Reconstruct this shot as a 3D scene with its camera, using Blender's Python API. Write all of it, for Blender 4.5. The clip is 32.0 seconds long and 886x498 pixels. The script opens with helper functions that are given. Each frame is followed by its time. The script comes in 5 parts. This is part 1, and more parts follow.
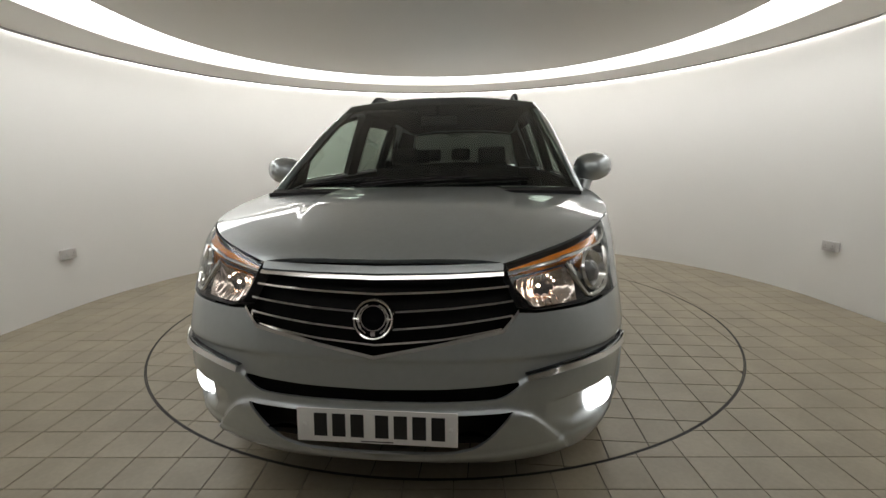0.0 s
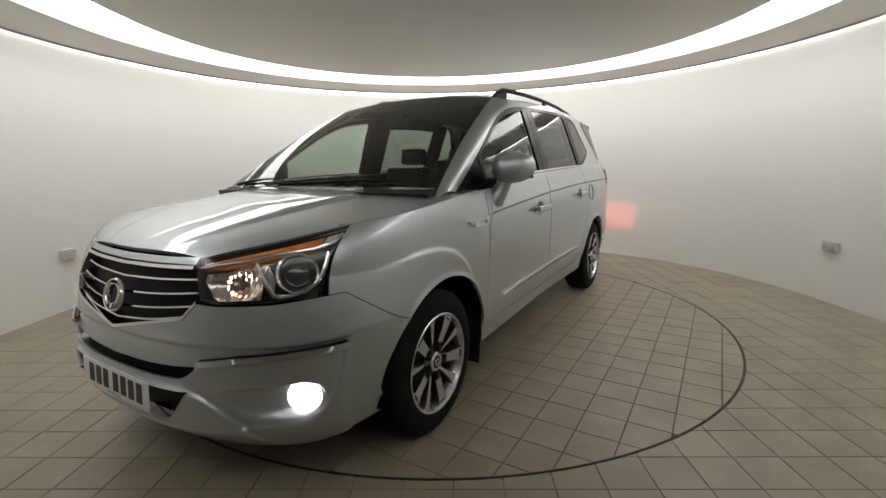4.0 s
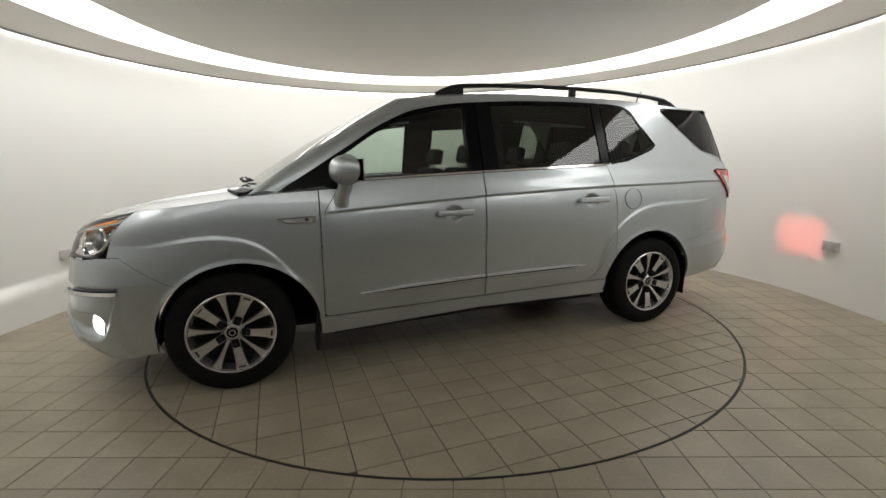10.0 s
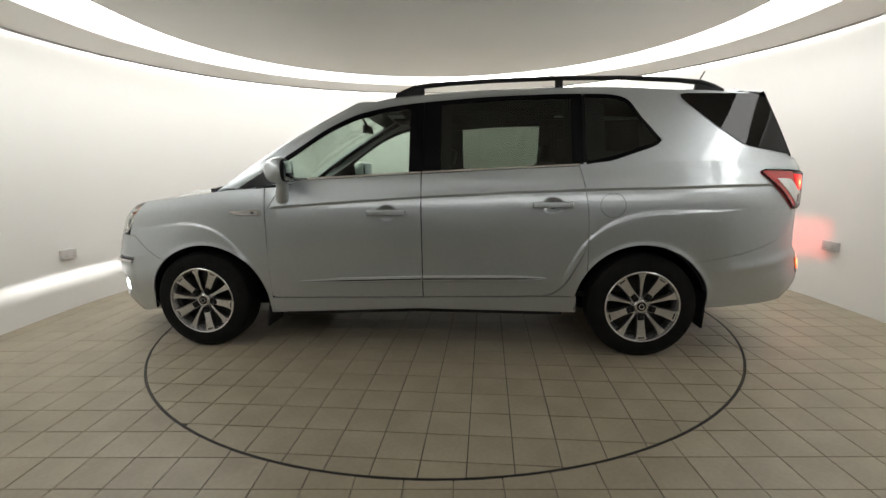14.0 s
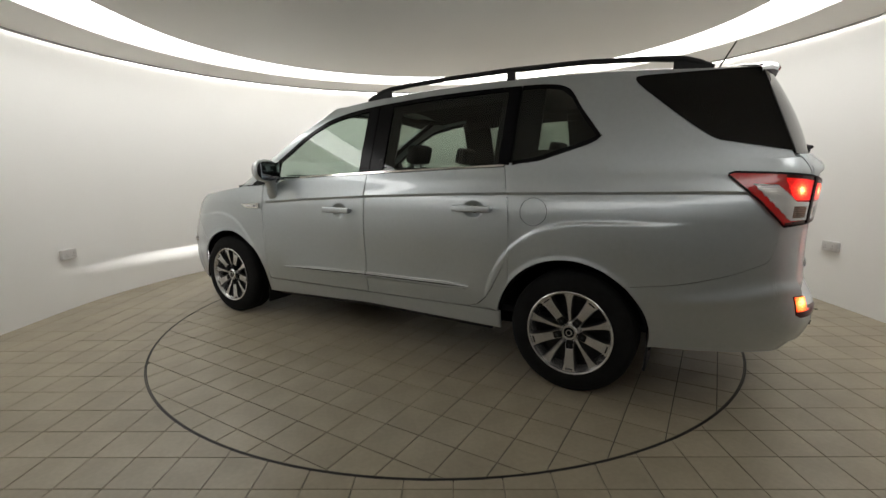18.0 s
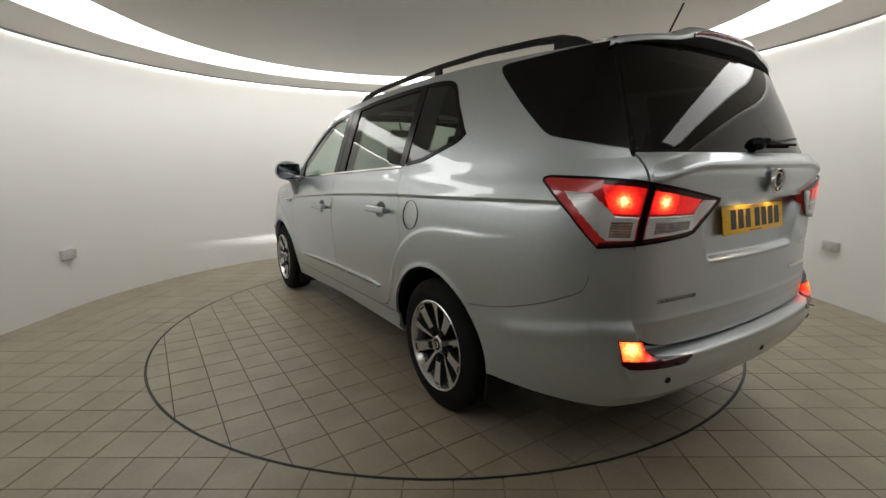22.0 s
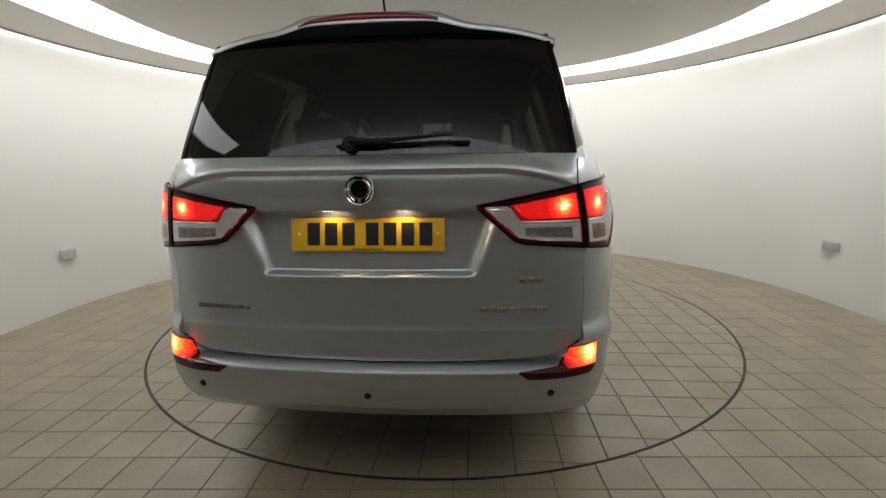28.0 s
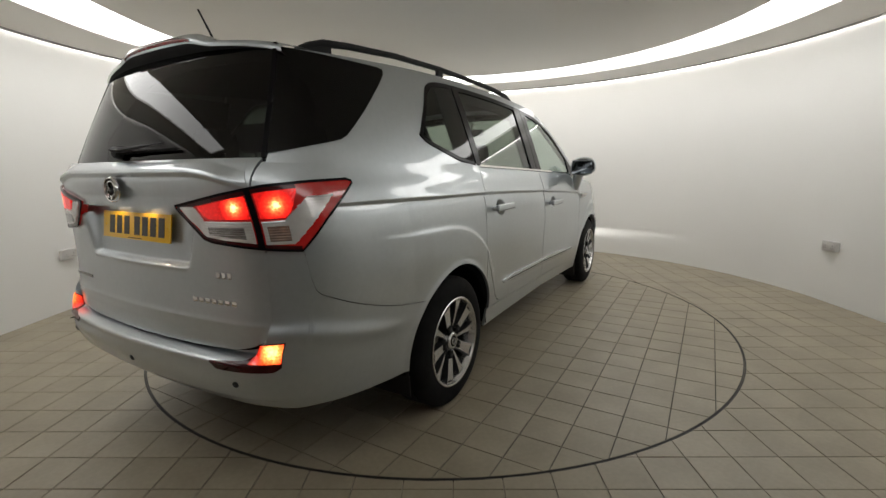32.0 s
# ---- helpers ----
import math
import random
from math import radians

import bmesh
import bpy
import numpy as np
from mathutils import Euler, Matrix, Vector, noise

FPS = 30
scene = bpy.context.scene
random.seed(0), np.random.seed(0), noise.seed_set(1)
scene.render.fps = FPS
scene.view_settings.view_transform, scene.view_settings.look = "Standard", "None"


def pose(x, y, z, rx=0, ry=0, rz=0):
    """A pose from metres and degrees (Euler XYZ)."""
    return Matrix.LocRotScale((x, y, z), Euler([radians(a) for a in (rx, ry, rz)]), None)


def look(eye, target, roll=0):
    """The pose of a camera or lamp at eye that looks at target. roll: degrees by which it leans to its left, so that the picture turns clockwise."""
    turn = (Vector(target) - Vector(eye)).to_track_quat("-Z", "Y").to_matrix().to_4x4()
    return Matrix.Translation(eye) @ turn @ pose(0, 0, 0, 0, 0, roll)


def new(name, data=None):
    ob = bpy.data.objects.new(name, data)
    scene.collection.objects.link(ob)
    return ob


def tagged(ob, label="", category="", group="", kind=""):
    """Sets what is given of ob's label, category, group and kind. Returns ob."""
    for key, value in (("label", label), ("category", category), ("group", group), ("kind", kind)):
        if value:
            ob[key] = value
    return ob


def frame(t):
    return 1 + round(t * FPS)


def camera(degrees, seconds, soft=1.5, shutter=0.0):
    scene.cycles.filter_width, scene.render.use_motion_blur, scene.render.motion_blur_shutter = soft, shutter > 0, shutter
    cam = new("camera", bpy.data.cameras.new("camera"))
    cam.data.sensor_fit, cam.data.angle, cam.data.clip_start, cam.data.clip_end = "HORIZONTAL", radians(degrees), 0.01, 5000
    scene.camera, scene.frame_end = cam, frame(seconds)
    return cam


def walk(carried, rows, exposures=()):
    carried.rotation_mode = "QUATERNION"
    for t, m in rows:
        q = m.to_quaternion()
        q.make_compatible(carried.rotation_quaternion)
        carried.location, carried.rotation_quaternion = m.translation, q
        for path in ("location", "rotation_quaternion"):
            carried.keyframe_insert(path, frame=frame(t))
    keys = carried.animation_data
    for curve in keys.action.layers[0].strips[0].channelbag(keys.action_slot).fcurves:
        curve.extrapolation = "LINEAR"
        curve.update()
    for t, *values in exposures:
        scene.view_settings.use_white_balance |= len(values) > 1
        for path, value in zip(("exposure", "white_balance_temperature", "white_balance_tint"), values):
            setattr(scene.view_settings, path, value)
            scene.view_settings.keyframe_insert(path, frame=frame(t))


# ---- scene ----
# ---- camera ----
EYE = Vector((0.0, -3.879, 1.237))
cam = camera(88.92, 32.0)
_view = look(EYE, EYE + Vector((-0.00086, 0.98462, -0.17468)), -0.78)
walk(cam, [(0.0, _view), (32.0, _view)], exposures=[(0.0, -.11), (3.0, -.17), (6.0, -.10), (9.5, .03), (12.0, .21), (13.5, .24), (16.0, .08), (19.0, -.09), (21.0, -.12), (23.0, -.24), (25.0, -.26), (26.6, -.08), (28.0, .06), (30.0, .03), (32.0, -.13)])

# ---- world: a closed studio, no daylight ----
world = bpy.data.worlds.new("world")
scene.world = world
world.use_nodes = True
world.node_tree.nodes["Background"].inputs[0].default_value = (0.02, 0.02, 0.02, 1)
world.node_tree.nodes["Background"].inputs[1].default_value = 0.2
BAND_LIGHT = 5.0
EDGE_LIGHT = 10.0
END_LIGHT = 2.3
FOG_BEAM = 75000.0
TAIL_BEAM = 900000.0

# ---- materials ----


def material(name, colour, rough=0.5, metal=0.0, vary=0.06, scale=6.0, bump=0.0, bump_scale=80.0, coat=0.0, glow=None, piece=False, fine=0.0, spec=0.5):
    m = bpy.data.materials.new(name)
    m.use_nodes = True
    nt, b = m.node_tree, m.node_tree.nodes["Principled BSDF"]
    b.inputs["Roughness"].default_value, b.inputs["Metallic"].default_value = rough, metal
    b.inputs["Coat Weight"].default_value, b.inputs["Coat Roughness"].default_value, b.inputs["Coat IOR"].default_value = coat, 0.012, 1.6
    b.inputs["Specular IOR Level"].default_value = spec
    pos = nt.nodes.new("ShaderNodeTexCoord")
    big = nt.nodes.new("ShaderNodeTexNoise")
    big.inputs["Scale"].default_value, big.inputs["Detail"].default_value = scale, 4
    nt.links.new(pos.outputs["Object"], big.inputs["Vector"])
    ramp = nt.nodes.new("ShaderNodeMapRange")
    ramp.inputs["To Min"].default_value, ramp.inputs["To Max"].default_value = 1 - vary, 1 + vary
    ramp.inputs["From Min"].default_value, ramp.inputs["From Max"].default_value = 0.3, 0.7
    nt.links.new(big.outputs["Fac"], ramp.inputs["Value"])
    value = ramp.outputs["Result"]
    if fine:
        small = nt.nodes.new("ShaderNodeTexNoise")
        small.inputs["Scale"].default_value, small.inputs["Detail"].default_value = scale * 14, 3
        nt.links.new(pos.outputs["Object"], small.inputs["Vector"])
        r2 = nt.nodes.new("ShaderNodeMapRange")
        r2.inputs["To Min"].default_value, r2.inputs["To Max"].default_value = 1 - fine, 1 + fine
        r2.inputs["From Min"].default_value, r2.inputs["From Max"].default_value = 0.3, 0.7
        nt.links.new(small.outputs["Fac"], r2.inputs["Value"])
        mul = nt.nodes.new("ShaderNodeMath")
        mul.operation = "MULTIPLY"
        nt.links.new(value, mul.inputs[0]), nt.links.new(r2.outputs["Result"], mul.inputs[1])
        value = mul.outputs[0]
    if piece:
        info = nt.nodes.new("ShaderNodeObjectInfo")
        geo = nt.nodes.new("ShaderNodeNewGeometry")
        add = nt.nodes.new("ShaderNodeMath")
        add.operation = "ADD"
        nt.links.new(info.outputs["Random"], add.inputs[0]), nt.links.new(geo.outputs["Random Per Island"], add.inputs[1])
        r3 = nt.nodes.new("ShaderNodeMapRange")
        r3.inputs["From Max"].default_value = 2
        r3.inputs["To Min"].default_value, r3.inputs["To Max"].default_value = 0.93, 1.07
        nt.links.new(add.outputs[0], r3.inputs["Value"])
        mul = nt.nodes.new("ShaderNodeMath")
        mul.operation = "MULTIPLY"
        nt.links.new(value, mul.inputs[0]), nt.links.new(r3.outputs["Result"], mul.inputs[1])
        value = mul.outputs[0]
    tint = nt.nodes.new("ShaderNodeVectorMath")
    tint.operation = "SCALE"
    tint.inputs[0].default_value = colour[:3]
    nt.links.new(value, tint.inputs["Scale"])
    nt.links.new(tint.outputs["Vector"], b.inputs["Base Color"])
    if bump:
        n = nt.nodes.new("ShaderNodeTexNoise")
        n.inputs["Scale"].default_value, n.inputs["Detail"].default_value = bump_scale, 3
        nt.links.new(pos.outputs["Object"], n.inputs["Vector"])
        bu = nt.nodes.new("ShaderNodeBump")
        bu.inputs["Strength"].default_value, bu.inputs["Distance"].default_value = bump, 0.002
        nt.links.new(n.outputs["Fac"], bu.inputs["Height"])
        nt.links.new(bu.outputs["Normal"], b.inputs["Normal"])
    if glow:
        b.inputs["Emission Color"].default_value = (*glow[:3], 1)
        b.inputs["Emission Strength"].default_value = glow[3]
    return m


def pane_material(name, tint, gloss=.085):
    """A thin pane: tinted, seen through, with mirror gloss that grows towards grazing."""
    m = bpy.data.materials.new(name)
    m.use_nodes = True
    nt = m.node_tree
    nt.nodes.remove(nt.nodes["Principled BSDF"])
    clear, shine, mix, face = (nt.nodes.new("ShaderNode" + k) for k in ("BsdfTransparent", "BsdfGlossy", "MixShader", "LayerWeight"))
    power, scaled = nt.nodes.new("ShaderNodeMath"), nt.nodes.new("ShaderNodeMath")
    clear.inputs["Color"].default_value = (*tint, 1)
    shine.inputs["Roughness"].default_value = 0.0
    power.operation, power.inputs[1].default_value = "POWER", 5
    scaled.operation, scaled.inputs[1].default_value, scaled.inputs[2].default_value = "MULTIPLY_ADD", 1 - gloss, gloss
    face.inputs["Blend"].default_value = 0.5
    nt.links.new(face.outputs["Facing"], power.inputs[0]), nt.links.new(power.outputs[0], scaled.inputs[0])
    nt.links.new(scaled.outputs[0], mix.inputs[0]), nt.links.new(clear.outputs[0], mix.inputs[1]), nt.links.new(shine.outputs[0], mix.inputs[2])
    nt.links.new(mix.outputs[0], nt.nodes["Material Output"].inputs["Surface"])
    return m


def lens_glow(name, base, bulbs, stops, radius, scale):
    """A lit moulded lens: bright at the bulbs behind it (given for the van's left, alike on its right), fading outward, with uneven ribs."""
    m = bpy.data.materials.new(name)
    m.use_nodes = True
    nt, b = m.node_tree, m.node_tree.nodes["Principled BSDF"]
    b.inputs["Base Color"].default_value, b.inputs["Roughness"].default_value, b.inputs["Coat Weight"].default_value = (*base, 1), .25, .6
    pos, rib, spot, ramp, power = (nt.nodes.new("ShaderNode" + k) for k in ("TexCoord", "TexWave", "TexVoronoi", "ValToRGB", "Math"))
    fold = nt.nodes.new("ShaderNodeVectorMath")
    fold.operation = "ABSOLUTE"
    nt.links.new(pos.outputs["Object"], fold.inputs[0])
    near = None
    for c in bulbs:
        d = nt.nodes.new("ShaderNodeVectorMath")
        d.operation = "DISTANCE"
        d.inputs[1].default_value = [abs(v) for v in c]
        nt.links.new(fold.outputs["Vector"], d.inputs[0])
        if near is None:
            near = d.outputs["Value"]
        else:
            low = nt.nodes.new("ShaderNodeMath")
            low.operation = "MINIMUM"
            nt.links.new(near, low.inputs[0]), nt.links.new(d.outputs["Value"], low.inputs[1])
            near = low.outputs[0]
    rib.bands_direction, rib.inputs["Scale"].default_value, rib.inputs["Distortion"].default_value = "Z", scale, 1.0
    spot.inputs["Scale"].default_value = scale * 4.5
    nt.links.new(pos.outputs["Object"], rib.inputs["Vector"]), nt.links.new(pos.outputs["Object"], spot.inputs["Vector"])
    fall, mix, grain = nt.nodes.new("ShaderNodeMapRange"), nt.nodes.new("ShaderNodeMath"), nt.nodes.new("ShaderNodeMath")
    fall.inputs["From Min"].default_value, fall.inputs["From Max"].default_value = 0.0, radius
    fall.inputs["To Min"].default_value, fall.inputs["To Max"].default_value = 1.0, 0.0
    nt.links.new(near, fall.inputs["Value"])
    grain.operation, grain.inputs[1].default_value = "MULTIPLY_ADD", .14
    nt.links.new(rib.outputs["Fac"], grain.inputs[0]), nt.links.new(spot.outputs["Distance"], grain.inputs[2])
    mix.operation, mix.inputs[1].default_value = "MULTIPLY_ADD", .20
    nt.links.new(grain.outputs[0], mix.inputs[0]), nt.links.new(fall.outputs["Result"], mix.inputs[2])
    cr = ramp.color_ramp
    cr.elements[0].position, cr.elements[0].color = .14, (*stops[0], 1)
    cr.elements[1].position, cr.elements[1].color = 1.05, (*stops[-1], 1)
    for k, c in enumerate(stops[1:-1]):
        cr.elements.new(.14 + .91 * (k + 1) / (len(stops) - 1)).color = (*c, 1)
    cr.elements[-1].position = 1.0
    nt.links.new(mix.outputs[0], ramp.inputs[0]), nt.links.new(ramp.outputs[0], b.inputs["Emission Color"])
    power.operation, power.inputs[0].default_value = "POWER", 3.6
    nt.links.new(mix.outputs[0], power.inputs[1])
    nt.links.new(power.outputs[0], b.inputs["Emission Strength"])
    return m


def lamp_material(name, colour, strength):
    m = bpy.data.materials.new(name)
    m.use_nodes = True
    nt = m.node_tree
    nt.nodes.remove(nt.nodes["Principled BSDF"])
    e = nt.nodes.new("ShaderNodeEmission")
    e.inputs["Color"].default_value, e.inputs["Strength"].default_value = (*colour, 1), strength
    nt.links.new(e.outputs[0], nt.nodes["Material Output"].inputs["Surface"])
    return m


WALL = material("white_wall_paint", (.80, .792, .768), .6, vary=.012, scale=1.3, bump=.05, bump_scale=180)
CEILING = material("ceiling_paint", (.86, .84, .80), .7, vary=.015, scale=1.1, bump=.05, bump_scale=160)
SOFFIT = material("soffit_paint", (.88, .86, .82), .7, vary=.015, scale=1.1)
TILE = material("floor_tile", (.260, .226, .163), .40, vary=.13, scale=3.1, bump=.14, bump_scale=240, piece=True, fine=.06)
GROUT = material("tile_joint", (.165, .143, .106), .9, vary=.25, scale=9, bump=.3)
TABLE_GROUT = material("turntable_joint", (.055, .048, .038), .9, vary=.35, scale=7, bump=.3)
RING = material("turntable_ring", (.022, .020, .018), .5, metal=.3, vary=.3, scale=12)
SOCKET = material("socket_plastic", (.52, .505, .49), .35, vary=.02)
SLOT = material("socket_slot", (.05, .05, .05), .6)
BAND = lamp_material("light_panel", (1.0, .985, .955), BAND_LIGHT)
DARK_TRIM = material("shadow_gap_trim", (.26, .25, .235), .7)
END_BAND = lamp_material("header_light_panel", (1.0, .985, .955), END_LIGHT)
EDGE = lamp_material("edge_strip", (1.0, .985, .95), EDGE_LIGHT)
PAINT = material("silver_paint", (.450, .489, .508), .38, metal=.80, vary=.012, scale=3, coat=1.0, fine=.02)
END_WALL = material("grey_end_wall", (.48, .471, .456), .8, vary=.1, scale=2)
MOULDING_SHINE = material("moulding_highlight_paint", (.62, .65, .67), .30, metal=.6, vary=.03, coat=.6)
PLASTIC = material("black_plastic", (.010, .010, .011), .55, vary=.15, scale=14, bump=.1, bump_scale=200, spec=.25)
GLOSS_BLACK = material("gloss_black_trim", (.004, .004, .005), .22, vary=.1, spec=.12)
GRILLE_BLACK = material("grille_black", (.003, .003, .003), .5, vary=.1, spec=.12)
RUBBER = material("tyre_rubber", (.007, .007, .007), .8, vary=.25, scale=18, bump=.2, bump_scale=160, spec=.15)
TRIM = material("cabin_trim", (.010, .010, .0105), .8, vary=.2, scale=10, spec=.15)
CLOTH = material("seat_cloth", (.014, .014, .015), .95, vary=.2, scale=22, spec=.1)
PROJECTOR = material("projector_glass", (.05, .052, .055), .04, vary=.1, coat=1)
CHROME = material("chrome", (.78, .77, .75), .08, metal=1.0, vary=.03)
ALLOY = material("machined_alloy", (.60, .60, .60), .24, metal=.85, vary=.05, scale=20)
ALLOY_DARK = material("dark_alloy", (.012, .012, .013), .45, metal=.2, vary=.2, spec=.3)
STEEL = material("brake_steel", (.05, .05, .05), .45, metal=.9, vary=.2)
BLACKEST = material("matt_black_shield", (.0, .0, .0), 1.0, vary=0, spec=0)
UNDER = material("underbody", (.006, .006, .006), .9, vary=.3, spec=.1)
AMBER = material("amber_lens", (.80, .24, .012), .25, vary=.25, scale=30, coat=.5, fine=.25)
REFLECT = material("lamp_reflector", (.50, .50, .50), .2, metal=.9, vary=.1, scale=30)
LAMP_PAN = material("lamp_pan", (.05, .05, .053), .3, metal=.5, vary=.15)
BOWL = material("lamp_bowl", (.72, .62, .57), .16, metal=1.0, vary=.15, scale=30)
CLEAR_LENS = material("clear_ribbed_lens", (.82, .81, .80), .16, metal=.55, vary=.18, scale=9, coat=.4)
RED = material("red_lens", (.32, .006, .006), .18, vary=.1, coat=1, glow=(1, .015, .01, .06))
POCKET = material("lens_pocket", (.26, .26, .265), .22, metal=.75, vary=.3, scale=25, coat=.5)
BROWN_LENS = material("brown_ribbed_lens", (.16, .09, .06), .25, metal=.3, vary=.3, scale=40, coat=.6)
BRAKE_RED = material("unlit_brake_lens", (.16, .006, .008), .2, vary=.15, scale=40, coat=.5)
DEEP_RED = material("dark_red_lens", (.045, .003, .004), .2, vary=.1, coat=.2, spec=.3)
RED_LIT = lens_glow("lit_red_lens", (.3, .008, .008), ((-2.398, .643, 1.118), (-2.325, .763, 1.124)), ((.52, .005, .004), (.80, .014, .008), (1, .040, .014), (1, .16, .04), (1, .50, .20)), .058, 22)
FOG_RED = lens_glow("lit_rear_fog_lens", (.3, .02, .008), ((-2.383, .752, .622),), ((.30, .001, .001), (.75, .015, .004), (1, .07, .012), (1, .26, .05), (1, .55, .18)), .095, 26)
FOG_WHITE = material("lit_front_fog_lens", (.8, .8, .8), .3, vary=.05, coat=.8, glow=(1, .98, .96, 6.0))
SIDE_LIGHT = material("lit_parking_bulb", (.8, .7, .6), .3, glow=(1, .70, .50, 26.0))
PLATE_LIGHT = material("lit_plate_lamp", (.8, .7, .6), .3, glow=(1, .74, .50, 42.0))
PLATE_WHITE = material("white_plate", (.72, .71, .69), .35, vary=.04, scale=12)
PLATE_YELLOW = material("yellow_plate", (.74, .44, .02), .35, vary=.05, scale=12)
INK = material("plate_ink", (.012, .012, .013), .4)
MIRROR = material("mirror_glass", (.30, .33, .37), .0, metal=1.0, vary=0)
CLEAR = pane_material("clear_green_glass", (.70, .79, .73), .075)
SCREEN = pane_material("windscreen_glass", (.62, .69, .64), .06)
PRIVACY = pane_material("dark_privacy_glass", (.33, .375, .33), .055)
BLACKOUT = pane_material("black_tailgate_glass", (.05, .058, .051), .036)
COVER = pane_material("lamp_cover", (.93, .94, .94), .05)
BEAM_WHITE = lamp_material("fog_beam_source", (1.0, .985, .95), FOG_BEAM)
BEAM_RED = lamp_material("tail_beam_source", (1.0, .10, .085), TAIL_BEAM)

# ---- building ----


def raw(name, verts, faces, mat, parent=None, label="", flat=True):
    me = bpy.data.meshes.new(name)
    me.from_pydata([tuple(map(float, v)) for v in verts], [], [tuple(int(i) for i in f) for f in faces])
    if not flat:
        me.polygons.foreach_set("use_smooth", [True] * len(me.polygons))
    me.materials.append(mat)
    me.update()
    ob = new(name, me)
    if parent:
        ob.parent = parent
    if label:
        tagged(ob, label)
    return ob


def part(name, bm, mat, parent=None, label="", flat=False):
    me = bpy.data.meshes.new(name)
    bmesh.ops.recalc_face_normals(bm, faces=bm.faces)
    bm.to_mesh(me)
    bm.free()
    if not flat:
        me.polygons.foreach_set("use_smooth", [True] * len(me.polygons))
        me.set_sharp_from_angle(angle=radians(35))
    me.materials.append(mat)
    ob = new(name, me)
    if parent:
        ob.parent = parent
    if label:
        tagged(ob, label)
    return ob


def box(bm, x0, x1, y0, y1, z0, z1, m=None, bevel=0.0, seg=2):
    vs = [bm.verts.new((x, y, z)) for x in (x0, x1) for y in (y0, y1) for z in (z0, z1)]
    fs = [bm.faces.new([vs[i] for i in q]) for q in ((0, 1, 3, 2), (4, 6, 7, 5), (0, 4, 5, 1), (2, 3, 7, 6), (0, 2, 6, 4), (1, 5, 7, 3))]
    if bevel:
        es = list({e for f in fs for e in f.edges})
        out = bmesh.ops.bevel(bm, geom=es, offset=bevel, segments=seg, affect="EDGES", profile=.6)
        vs = list({v for f in out["faces"] for v in f.verts} | {v for v in vs if v.is_valid})
        linked = set(vs)
        for v in list(vs):
            for e in v.link_edges:
                linked.update(e.verts)
        vs = list(linked)
    if m is not None:
        for v in vs:
            v.co = m @ v.co
    return vs


def tube(bm, pts, r, seg=8, caps=True, flat=1.0):
    """A round bar along points; flat squeezes it upright."""
    pts = [Vector(p) for p in pts]
    rings = []
    for i, p in enumerate(pts):
        d = (pts[min(i + 1, len(pts) - 1)] - pts[max(i - 1, 0)]).normalized()
        side = d.cross(Vector((0, 0, 1)))
        side = Vector((1, 0, 0)) if side.length < 1e-4 else side.normalized()
        up = side.cross(d)
        rr = r[i] if isinstance(r, (list, tuple)) else r
        rings.append([bm.verts.new(p + (side * math.cos(a) + up * math.sin(a) * flat) * rr) for a in (2 * math.pi * k / seg for k in range(seg))])
    for a, b in zip(rings, rings[1:]):
        for k in range(seg):
            bm.faces.new((a[k], a[(k + 1) % seg], b[(k + 1) % seg], b[k]))
    if caps:
        bm.faces.new(rings[0][::-1]), bm.faces.new(rings[-1])


def lathe(bm, prof, seg=48, m=None, closed=False):
    """prof: (radius, height) pairs turned round the z axis."""
    rings = [[bm.verts.new((r * math.cos(2 * math.pi * k / seg), r * math.sin(2 * math.pi * k / seg), h)) for k in range(seg)] for r, h in prof]
    pairs = list(zip(rings, rings[1:])) + ([(rings[-1], rings[0])] if closed else [])
    for a, b in pairs:
        for k in range(seg):
            bm.faces.new((a[k], a[(k + 1) % seg], b[(k + 1) % seg], b[k]))
    if m is not None:
        for ring in rings:
            for v in ring:
                v.co = m @ v.co
    return rings


def disc(bm, r, h, seg=32, m=None):
    vs = [bm.verts.new((r * math.cos(2 * math.pi * k / seg), r * math.sin(2 * math.pi * k / seg), h)) for k in range(seg)]
    bm.faces.new(vs)
    if m is not None:
        for v in vs:
            v.co = m @ v.co


def normals(P):
    a, b = np.gradient(P, axis=0), np.gradient(P, axis=1)
    n = np.cross(a, b)
    return n / np.maximum(np.linalg.norm(n, axis=-1, keepdims=True), 1e-9)


